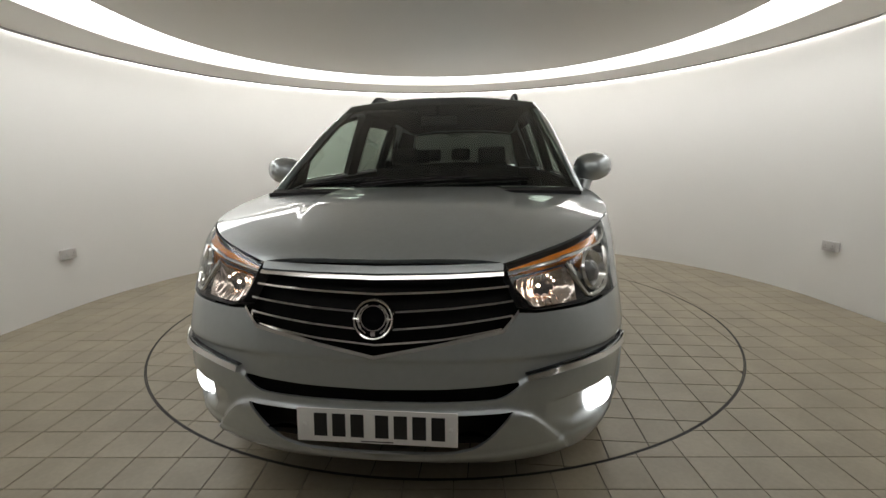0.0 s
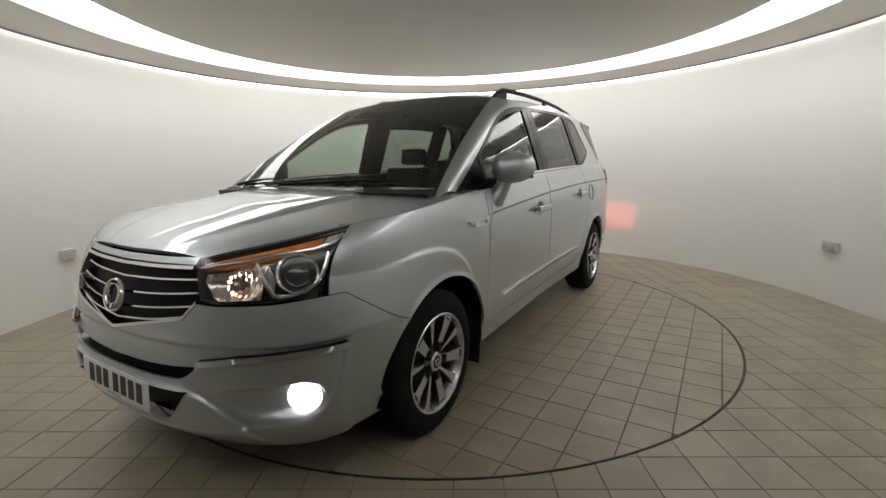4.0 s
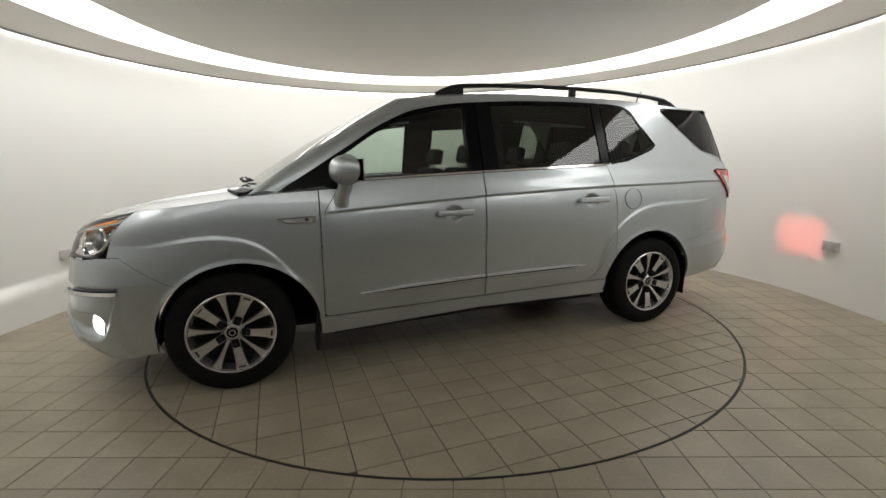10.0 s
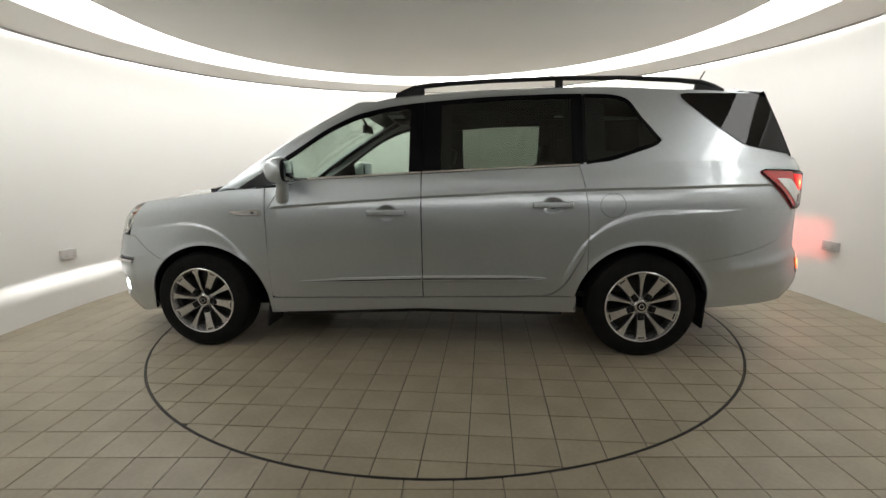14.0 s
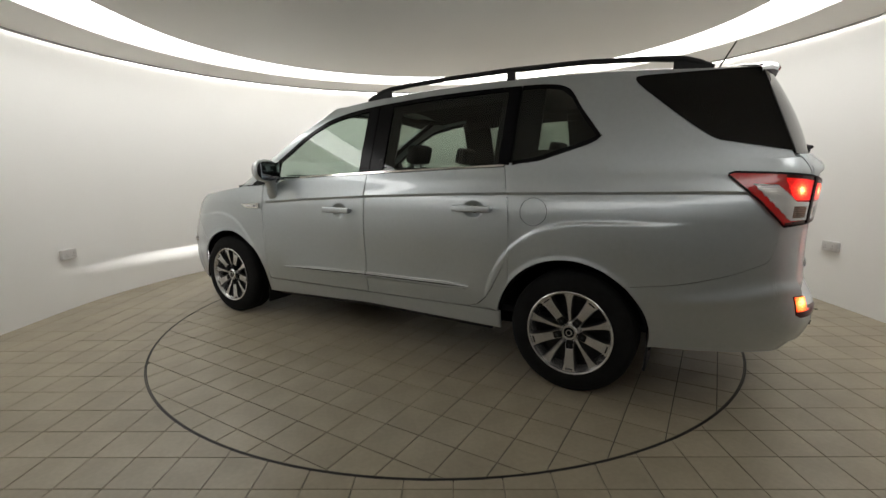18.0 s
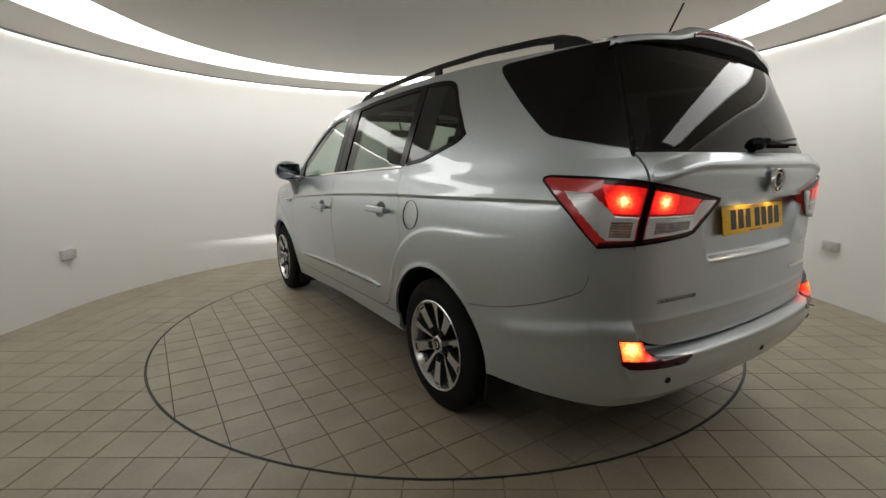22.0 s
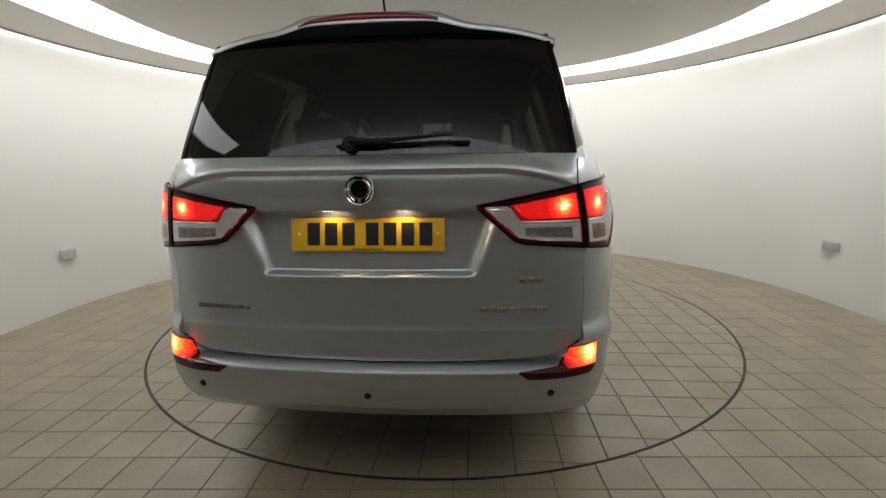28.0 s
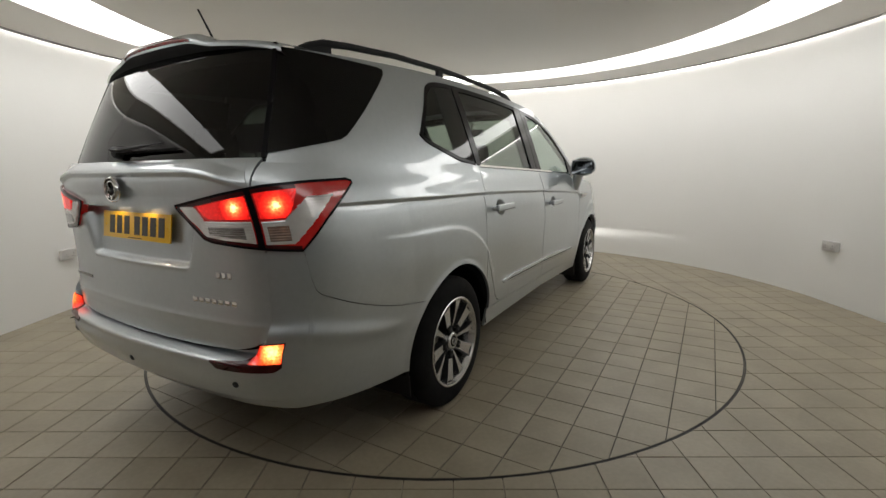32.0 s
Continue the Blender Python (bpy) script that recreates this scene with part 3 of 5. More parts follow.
def flank_panels():
    for side in (L, R):
        f = dict(surface=shell, out=crease, side=side)
        # front wing
        sheets("front_wing", [
            field(u0=1.108, u1=2.215, low=lambda u: np.where(u < 1.847, arch(ARCH_F, u, .255), np.maximum(bumper_seam(u), arch(ARCH_F, u, .255))), high=fender_top, nu=120, nv=170, knots=(1.13, 1.135, 1.145, 1.16, 1.844, 1.85, 1.9, 1.96), **f),
            field(u0=1.0, u1=1.108, low=line((1.0, 1.125), (1.093, .981), (1.108, .75)), high=fender_top, nu=10, nv=6, **f)], PAINT, van, centre=(1.6, 0, .8))
        door = sheets("front_door", [field(u0=.05, u1=1.111, low=line((.05, .388), (1.07, .3695), (1.095, .372), (1.106, .380), (1.111, .395)), high=line((.05, 1.210), (.87, 1.175), (1.0, 1.125), (1.093, .981), (1.111, .704)), nu=60, nv=210, knots=(*np.linspace(.98, 1.107, 40), *np.linspace(.21, .34, 22)), **f)], PAINT, van)
        back = sheets("rear_door", [field(u0=-1.018, u1=.05, low=line((-1.018, .792), (-.995, .70), (-.958, .631), (-.915, .545), (-.87, .478), (-.81, .425), (-.74, .403), (.05, .388)), high=line((-1.018, .80), (-1.01, .96), (-.993, 1.095), (-.957, 1.246), (.05, 1.21)), nu=60, nv=210, knots=(*np.linspace(-1.0145, -.93, 40), -.87, -.81, -.74, *np.linspace(-.855, -.725, 22)), **f)], PAINT, van)
        sheets("sill", [field(u0=-.96, u1=1.13, low=sill_low, high=door_low, nu=40, nv=8, surface=shell, out=0, side=side)], PAINT, van)
        sheets("sill_lip", [field(shell, -.88, 1.06, lambda u: sill_low(u) - .045, lambda u: sill_low(u) + .004, 30, 5, 0, lambda u, z: -.012 - .5 * np.clip(sill_low(u) - z, 0, 1), (), side)], PLASTIC, van, "dark lip under the sill", flange=.02)
        sheets("rear_quarter_panel", [
            field(u0=-2.258, u1=-1.0145, low=lambda u: np.where(u > -1.663, arch(ARCH_R, u, .33), np.maximum(tail_seam(u), .33)), high=1.268, nu=120, nv=200, knots=(-1.65, -1.66, -1.666, -1.69, -2.2, -2.23), **f),
            field(u0=-1.018, u1=-.742, low=lambda u: arch(ARCH_R, u, .403), high=line((-1.018, .792), (-.995, .70), (-.958, .631), (-.915, .545), (-.87, .478), (-.81, .425), (-.742, .406)), nu=20, nv=10, knots=(-.94, -.945, -.95), **f),
            strip(.80, 1.2645, -1.018, line((.80, -1.0175), (.96, -1.0135), (1.095, -.9965), (1.246, -.9605), (1.268, -.955)), 130, 6, crease, side),
            field(u0=-2.376, u1=-2.2505, low=.95, high=line((-2.376, 1.165), (-2.346, 1.245), (-2.330, 1.272), (-2.2505, 1.268)), nu=20, nv=20, knots=(-2.346, -2.33), **f)], PAINT, van, centre=(-1.4, 0, .8))
        # fuel flap outline, on the van's left only
        if side == L:
            m = on_body(-1.158, 1.0, L, .002)
            bm = bmesh.new()
            lathe(bm, [(.0752, -.004), (.0752, .0006), (.0766, .0006), (.0766, -.004)], 48, m, True)
            part("fuel_flap_joint", bm, GLOSS_BLACK, van)
        for d, x in ((door, .275), (back, -.79)):
            z = .960 if d is door else 1.003
            m = on_body(x, z, side, .001)
            bm = bmesh.new()
            box(bm, -.128, .122, -.019, .019, .018, .042, m, .009, 3)
            box(bm, -.125, -.085, -.012, .012, -.004, .022, m, .004)
            box(bm, .08, .12, -.012, .012, -.004, .022, m, .004)
            part("door_handle", bm, PAINT, d)
        # moulding along the doors
        zs = line((-.755, .531), (.05, .522), (.9, .495))
        for d, a, b in ((door, .058, .895), (back, -.755, .046)):
            slim = line((-.755, .10), (-.60, 1), (.60, 1), (.895, .08))
            sheets("side_moulding", [field(shell, a, b, lambda u: zs(u) - .024 * slim(u), lambda u: zs(u) + .010 * slim(u), 36, 7, 0, lambda u, z: crease(u, z) + .004 + .010 * np.sqrt(np.clip(1 - ((z - zs(u) + .007) / (.0185 * slim(u))) ** 2, 0, 1)), side=side)], PAINT, d, flange=.02)
            # highlight along the moulding's top, put in as a lighter strip
            sheets("moulding_trim", [field(shell, a, b, lambda u: zs(u) + .003 * slim(u), lambda u: zs(u) + .017 * slim(u), 30, 3, 0, lambda u, z: crease(u, z) + .0145, side=side)], MOULDING_SHINE, d, "thin lighter line painted as the moulding's top highlight", flange=.02)
            sheets("moulding_shadow_gap", [field(shell, a, b, lambda u: zs(u) - .0045 * slim(u), lambda u: zs(u) + .0025 * slim(u), 30, 3, 0, lambda u, z: crease(u, z) + .0142, side=side)], GLOSS_BLACK, d, "dark groove under the painted highlight line", flange=.01)
        for d, a, b in ((door, .05, .93), (back, -.955, .045)):
            sheets("belt_trim", [field(shell, a, b, lambda u: belt(u) - .001, lambda u: belt(u) + .012, 30, 4, .001, .006, side=side)], CHROME, d, "bright belt moulding", flange=.012)
        # side indicator behind the wheel arch
        zi = line((1.13, .984), (1.345, .974))
        ind = sheets("side_indicator", [field(shell, 1.135, 1.345, line((1.135, .945), (1.29, .944), (1.345, .968)), lambda u: zi(u), 12, 5, 0, .016, side=side)], CHROME, van, "chrome-framed side indicator", flange=.012)
        sheets("indicator_lens", [field(shell, 1.15, 1.31, line((1.15, .951), (1.285, .951), (1.31, .962)), lambda u: zi(u) - .008, 10, 4, 0, .0185, side=side)], CLEAR_LENS, ind, flange=.004)
        sheets("indicator_mark", [field(shell, 1.175, 1.195, .956, .972, 3, 3, 0, .0205, side=side)], INK, ind, flange=.003)


flank_panels()

front_low = line((1.84, .30), (1.97, .262), (2.165, .238), (2.33, .229), (2.435, .240), (2.665, .262), (2.85, .284), (3.1, .290))
chin_edge = line((2.42, .232), (2.47, .300), (2.50, .345), (2.575, .418), (2.615, .452), (2.64, .466), (2.68, .478), (2.71, .484), (3.1, .478))
panel_edge = line((2.10, .75), (2.148, .605), (2.169, .536), (2.20, .449), (2.222, .408), (2.247, .375), (2.275, .357), (2.304, .349), (2.40, .349), (2.53, .345), (3.1, .30))
ledge_top = line((2.13, .602), (2.337, .602), (2.431, .598), (2.513, .592), (2.645, .571), (2.68, .550), (2.72, .53), (3.1, .53))


def step(d, w):
    return 1 / (1 + np.exp(np.clip(d / w, -40, 40)))


def bumper_form(u, z):
    """Pressed shapes of the front bumper: the inset fog lamp panel with its funnel, the ledge under the trim and the raised chin."""
    inset = step(panel_edge(u) - z, .0028) * step(z - .64, .003)
    ledge = .012 * step(z - ledge_top(u), .004) * np.clip((u - 2.13) / .05, 0, 1)
    chin = .020 * np.clip((z - .235) / .12, .1, 1) * step(z - chin_edge(u), .0055) * np.clip((u - 2.42) / .03, 0, 1)
    lip = .004 * np.exp(-((z - chin_edge(u) + .004) / .005) ** 2) * np.clip((u - 2.44) / .03, 0, 1) * np.clip((2.67 - u) / .02, 0, 1)
    top, low = line((2.22, .44), (2.25, .478), (2.30, .497), (2.56, .489))(u), line((2.22, .43), (2.25, .385), (2.30, .368), (2.45, .380), (2.56, .43))(u)
    deep = .046 * np.clip((2.57 - u) / .22, 0, 1) * np.clip((u - 2.225) / .05, 0, 1)
    funnel = deep * step(z - top, .003) * step(low - z, .006)
    return ledge - .009 * inset - funnel + (chin + lip) * (1 - inset * np.clip((2.52 - u) / .02, 0, 1)) + crease(u, z) * np.clip((2.05 - u) / .12, 0, 1)


def both(P):
    """A half sheet that ends on the middle line, completed by its mirror image."""
    Q = P[::-1] * np.array([1, -1, 1])
    return np.concatenate([P, Q[1:]], 0)


def nose_field(u0, low, high, nu, nv, out=0.0, knots=()):
    return both(field(shell, u0, NOSE_AT + NOSE_LONG, low, high, nu, nv, 0, out, knots))


def tail_field(u0, low, high, nu, nv, out=0.0, knots=()):
    P = field(shell, TAIL_AT - TAIL_LONG, u0, low, high, nu, nv, 0, out, knots)
    return both(P[::-1])


def facets(ob):
    """Turns a smooth reflector into small flat facets."""
    rnd = random.Random(4)
    for v in ob.data.vertices:
        v.co.x += rnd.uniform(-.0022, .0022)
        v.co.y += rnd.uniform(-.0022, .0022)
    ob.data.polygons.foreach_set("use_smooth", [False] * len(ob.data.polygons))


def front_end():
    slot_lo, slot_hi = smooth([2.655, 2.68, 2.70, 2.73, 2.80, 3.1], [.560, .538, .526, .517, .513, .510]), smooth([2.655, 2.75, 2.9, 3.1], [.566, .558, .551, .547])
    low_hi, low_lo = line((2.655, .477), (2.69, .479), (3.1, .474)), smooth([2.655, 2.676, 2.684, 2.70, 2.737, 2.765, 2.80, 2.86, 3.1], [.4775, .4785, .472, .449, .401, .374, .350, .333, .327])
    sheets("front_bumper", [
        *[field(shell, 1.842, 2.66, lambda u: arch(ARCH_F, u, front_low(u)), bumper_seam, 190, 150, 0, bumper_form, (1.98, 1.99, 2.0, 2.005), side) for side in (L, R)],
        nose_field(2.66, front_low, low_lo, 100, 60, bumper_form),
        nose_field(2.66, low_hi, slot_lo, 60, 20, bumper_form),
        nose_field(2.66, slot_hi, bumper_seam, 50, 60, bumper_form, (2.71,))], PAINT, van, flange=.010, centre=(1.9, 0, .5))
    sheets("upper_intake", [nose_field(2.60, .494, .59, 20, 4, -.035)], GRILLE_BLACK, van, "black upper bumper slot", flange=0)
    sheets("lower_intake", [nose_field(2.60, .30, .50, 26, 6, -.035)], GRILLE_BLACK, van, "black lower air intake", flange=0)
    # grille
    grille = sheets("grille", [nose_field(2.62, .64, .94, 16, 8, -.055)], GRILLE_BLACK, van, "black grille with thin chrome bars", flange=0)
    half_w = line((.64, 3.05), (.66, 2.98), (.70, 2.79), (.727, 2.715), (.79, 2.66), (.86, 2.675), (.92, 2.70))

    def bar(name, side_z, mid_z, h, out, mat, label="", start=None):
        u0 = float(half_w(side_z)) + .006 if start is None else start
        mid = smooth([u0, 2.9, 3.1], [side_z, side_z + (mid_z - side_z) * .62, mid_z])
        sheets(name, [nose_field(u0, lambda u: mid(u) - h / 2, lambda u: mid(u) + h / 2, 28, 4, out)], mat, grille, label, flange=.03)
    bar("grille_top_bar", .902, .893, .011, .006, CHROME, "wide chrome bar under the bonnet", 2.705)
    bar("grille_upper_trim", .9245, .9175, .022, .0, PAINT, "", 2.705)
    for a, b in ((.868, .848), (.823, .790), (.778, .735), (.738, .690)):
        bar("grille_bar", a, b, .0065, -.012, CHROME)
    edge = line((2.66, .790), (2.712, .731), (3.10, .652))
    sheets("grille_frame", [nose_field(2.662, lambda u: edge(u) - .004, lambda u: edge(u) + .008, 30, 3, .004, (2.712,))], CHROME, grille, "thin chrome lower grille edge", flange=.03)
    m = on_body(3.0999, .772, L, .004)
    emblem(m, grille, .066)
    # headlamps
    lamp_top = smooth([2.204, 2.32, 2.45, 2.58, 2.70], [1.033, 1.013, .987, .959, .930])
    lamp_low = line((2.208, 1.02), (2.222, .92), (2.242, .800), (2.30, .793), (2.345, .800), (2.42, .792), (2.60, .786), (2.65, .80), (2.70, .918))
    for side in (L, R):
        lamp = sheets("headlamp", [field(shell, 2.206, 2.70, lamp_low, lamp_top, 40, 14, .002, -.055, (2.222, 2.242, 2.3), side)], LAMP_PAN, van, "clear headlamp with amber indicator strip", flange=-.054)
        amber_lo = line((2.25, .966), (2.44, .937), (2.69, .899))
        sheets("indicator_lens", [field(shell, 2.285, 2.685, amber_lo, lambda u: lamp_top(u) - .012, 30, 5, .002, -.016, (), side)], AMBER, lamp, "amber indicator lens", flange=.03)
        sheets("upper_reflector", [field(shell, 2.225, 2.283, lambda u: lamp_top(u) - .05, lambda u: lamp_top(u) - .010, 8, 5, .002, -.02, (), side)], CLEAR_LENS, lamp, flange=.03)
        bm = bmesh.new()
        edge = [(2.690, .905), (2.60, .921), (2.515, .934), (2.495, .942), (2.40, .955), (2.30, .966), (2.235, .984), (2.222, 1.010)]
        tube(bm, [on_body(u, z, side, -.010).translation for u, z in edge], .007, 8)
        part("chrome_divider", bm, CHROME, lamp, "thin chrome line under the amber lens")
        bm = bmesh.new()
        edge = [(2.482, .925), (2.455, .890), (2.425, .852), (2.398, .815), (2.378, .808), (2.335, .811), (2.29, .822), (2.255, .842), (2.236, .872), (2.232, .915), (2.238, .950)]
        tube(bm, [on_body(u, z, side, -.012).translation for u, z in edge], .009, 8)
        part("chrome_bezel", bm, CHROME, lamp, "chrome outline round the projector")
        sheets("bezel_plate", [field(shell, 2.40, 2.475, line((2.40, .818), (2.475, .918)), lambda u: np.minimum(.925 + 0 * u, .846 + (u - 2.40) * 1.33 + .02), 8, 8, .001, -.026, (), side)], REFLECT, lamp, flange=.01)
        # projector
        m = on_body(2.328, .884, side, -.050)
        bm = bmesh.new()
        lathe(bm, [(.074, .000), (.075, .030), (.068, .038), (.057, .028), (.046, .010)], 40, m)
        part("projector_ring", bm, CHROME, lamp, "bright projector surround")
        bm = bmesh.new()
        lathe(bm, [(.047, .010), (.045, .020), (.036, .031), (.020, .038), (.001, .040)], 32, m)
        part("projector_lens", bm, PROJECTOR, lamp)
        # bulb bowl with the lit parking light
        bowl_hi = lambda u: amber_lo(u) - .014
        sheets("reflector_bowl", [field(shell, 2.44, 2.66, line((2.44, .802), (2.60, .796), (2.66, .86)), bowl_hi, 32, 15, .002, lambda u, z: -.020 - .055 * np.clip(1 - np.hypot((u - 2.55) / .11, (z - .86) / .06), 0, 1) + .003 * np.sin(u * 260), (), side)], BOWL, lamp, "bright faceted reflector", flange=.01)
        facets(lamp.children[-1])
        for du, dz, r in ((2.575, .866, .0055), (2.515, .876, .0035)):
            m = on_body(du, dz, side, -.036)
            bm = bmesh.new()
            bmesh.ops.create_uvsphere(bm, u_segments=10, v_segments=6, radius=r, matrix=m)
            part("parking_bulb", bm, SIDE_LIGHT, lamp, "warm lit parking bulb")
        cover = sheets("lamp_cover", [field(shell, 2.206, 2.70, lamp_low, lamp_top, 40, 14, .001, .002, (2.222, 2.242, 2.3), side)], COVER, lamp, "clear plastic lamp cover", flange=0)
        cover.visible_shadow = False
        # fog lamp in its hollow
        m = on_body(2.292, .433, side, -.036)
        m = Matrix.Translation(m.translation) @ Matrix(((0, 0, 1, 0), (1, 0, 0, 0), (0, 1, 0, 0), (0, 0, 0, 1))) @ pose(0, 0, 0, 0, side * 30)
        fog = bmesh.new()
        lathe(fog, [(.070, -.03), (.070, .002), (.066, .005), (.063, .002)], 36, m)
        fog = part("fog_lamp", fog, REFLECT, van, "round lit white front fog lamp")
        bm = bmesh.new()
        lathe(bm, [(.064, .0), (.062, .012), (.050, .024), (.028, .031), (.001, .034)], 36, m)
        part("fog_lens", bm, FOG_WHITE, fog, "glowing white lens")
        # chrome blade over the fog lamp
        zt = line((2.148, .616), (2.337, .615), (2.431, .610), (2.513, .604), (2.645, .583))
        blade = sheets("bumper_trim", [field(shell, 2.36, 2.64, lambda u: zt(u) - .010, lambda u: zt(u) + .007, 24, 4, 0, lambda u, z: .016 - .40 * (z - zt(u)), (), side)], CHROME, van, "chrome blade on the bumper", flange=.022)
        sheets("trim_gap", [field(shell, 2.15, 2.64, lambda u: zt(u) + .007, lambda u: zt(u) + .011, 24, 3, 0, .006, (), side)], GLOSS_BLACK, blade, "dark groove over the blade", flange=.02)
        sheets("trim_end", [field(shell, 2.14, 2.36, lambda u: zt(u) - .010, lambda u: zt(u) + .007, 16, 4, 0, lambda u, z: .0155 - .40 * (z - zt(u)), (), side)], CHROME, blade, flange=.022)
    # front plate on its holder
    m = Matrix.Translation((2.572, .050 - VAN_Y, .433)) @ Matrix(((0, 0, 1, 0), (1, 0, 0, 0), (0, 1, 0, 0), (0, 0, 0, 1))) @ pose(0, 0, 0, -4)
    plate(m, PLATE_WHITE, "white number plate with seven dark bars")


def emblem(m, parent, r):
    """A plain chrome ring with two arcs and a dark middle."""
    bm = bmesh.new()
    lathe(bm, [(r, .0), (r * .985, .010), (r * .94, .014), (r * .87, .012), (r * .85, 0)], 40, m)
    ob = part("emblem", bm, CHROME, parent, "round chrome emblem")
    bm = bmesh.new()
    disc(bm, r * .85, .002, 32, m)
    part("emblem_base", bm, GLOSS_BLACK, ob, flat=True)
    bm = bmesh.new()
    lathe(bm, [(r * .64, .002), (r * .62, .011), (r * .57, .011), (r * .55, .002)], 32, m @ Matrix.Translation((0, r * .06, 0)))
    for s in (-1, 1):
        for a in range(5):
            t = radians(-62 + 26 * a)
            tube(bm, [m @ Vector((s * r * .74 * math.cos(t), r * .74 * math.sin(t), .010)), m @ Vector((s * r * .74 * math.cos(t + radians(27)), r * .74 * math.sin(t + radians(27)), .010))], r * (.09 - .022 * abs(a - 2)), 6)
        tube(bm, [m @ Vector((s * r * .66, 0, .010)), m @ Vector((s * r * .96, r * .03, .011))], [r * .10, r * .06], 6)
    box(bm, -r * .12, r * .12, -r * .80, -r * .56, .002, .012, m, r * .05)
    part("emblem_figure", bm, CHROME, ob)


def plate(m, mat, label):
    bm = bmesh.new()
    box(bm, -.26, .26, -.0555, .0555, .0, .006, m, .0025)
    ob = part("number_plate", bm, mat, van, label)
    for x in (-.178, -.118, -.058, .022, .082, .142, .202):
        bm = bmesh.new()
        box(bm, x - .025, x + .018, -.036, .040, .0055, .0068, m)
        part("plate_bar", bm, INK, ob, flat=True)
    bm = bmesh.new()
    box(bm, -.05, .055, -.0505, -.047, .0055, .0066, m)
    part("small_print_bar", bm, INK, ob, flat=True)
    for x in (-.235, .238):
        bm = bmesh.new()
        lathe(bm, [(.0075, .0055), (.0072, .008), (.004, .0095), (.0005, .0098)], 14, m @ Matrix.Translation((x, 0, 0)))
        part("plate_screw", bm, mat, ob)


front_end()

# bonnet
bonnet_mid = smooth([1.25, 1.5, 1.8, 2.1, 2.3, 2.40, 2.455], [1.150, 1.138, 1.105, 1.055, 1.010, .975, .942])


def bonnet():
    us = np.linspace(1.17, 2.698, 60)
    yy = np.linspace(-1, 1, 101)
    edge = shell(us, fender_top(us) - .001)
    P = np.zeros((60, 101, 3))
    for i, (x, y, z) in enumerate(edge):
        t = np.clip((1.8 - us[i]) / .6, 0, 1)
        fwd = np.clip((us[i] - 2.2) / .5, 0, 1)
        px = x + (.21 * t**1.5 + .035 * fwd) * (1 - yy**2)
        mid = bonnet_mid(px)
        zz = z + (mid - z) * (1 - np.abs(yy) ** 2.4)
        rise = np.clip((.56 - .10 * t - np.abs(yy)) / .07, 0, 1)
        fold = .011 * rise * rise * (3 - 2 * rise) * np.clip((2.45 - x) / .5, 0, 1) * np.clip((x - 1.2) / .25, 0, 1)
        P[i] = np.stack([px, (y - .003) * yy, zz + fold], -1)
    sheets("bonnet", [P], PAINT, van, flange=.02, centre=(1.8, 0, 0))


bonnet()

# ---- glasshouse ----
cant = smooth([-2.15, -1.7, -1.2, -.8, -.4, 0, .32, .45], [1.682, 1.712, 1.738, 1.745, 1.740, 1.722, 1.695, 1.675])
SCREEN_LOW, SCREEN_IN = 1.105, .10


def screen_point(yy, v, out=0.0):
    zt = 1.738 - .046 * yy**2
    z = SCREEN_LOW + v * (zt - SCREEN_LOW)
    y = yy * (.835 - .172 * v)
    x = screen_x(z) - SCREEN_IN * np.abs(yy) ** 2.2
    return np.stack([x + out * .8, y, z + out * .6], -1)


def rear_glass_point(yy, v, out=0.0):
    """Tailgate window: its sides meet the corner windows."""
    z = 1.285 + v * .415
    xe = np.interp(z, [1.285, 1.304, 1.686, 1.70], [-2.296, -2.290, -2.143, -2.137])
    xc = gate_x(z)
    y = yy * (house(xe, z)[..., 1] + .004)
    return np.stack([xc + (xe - xc) * np.abs(yy) ** 2.6 - out, y, z + out * .3], -1)


def pane(name, P, mat, parent, label=""):
    ob = sheets(name, [P], mat, parent, label, flange=0)
    ob.visible_shadow = False
    return ob


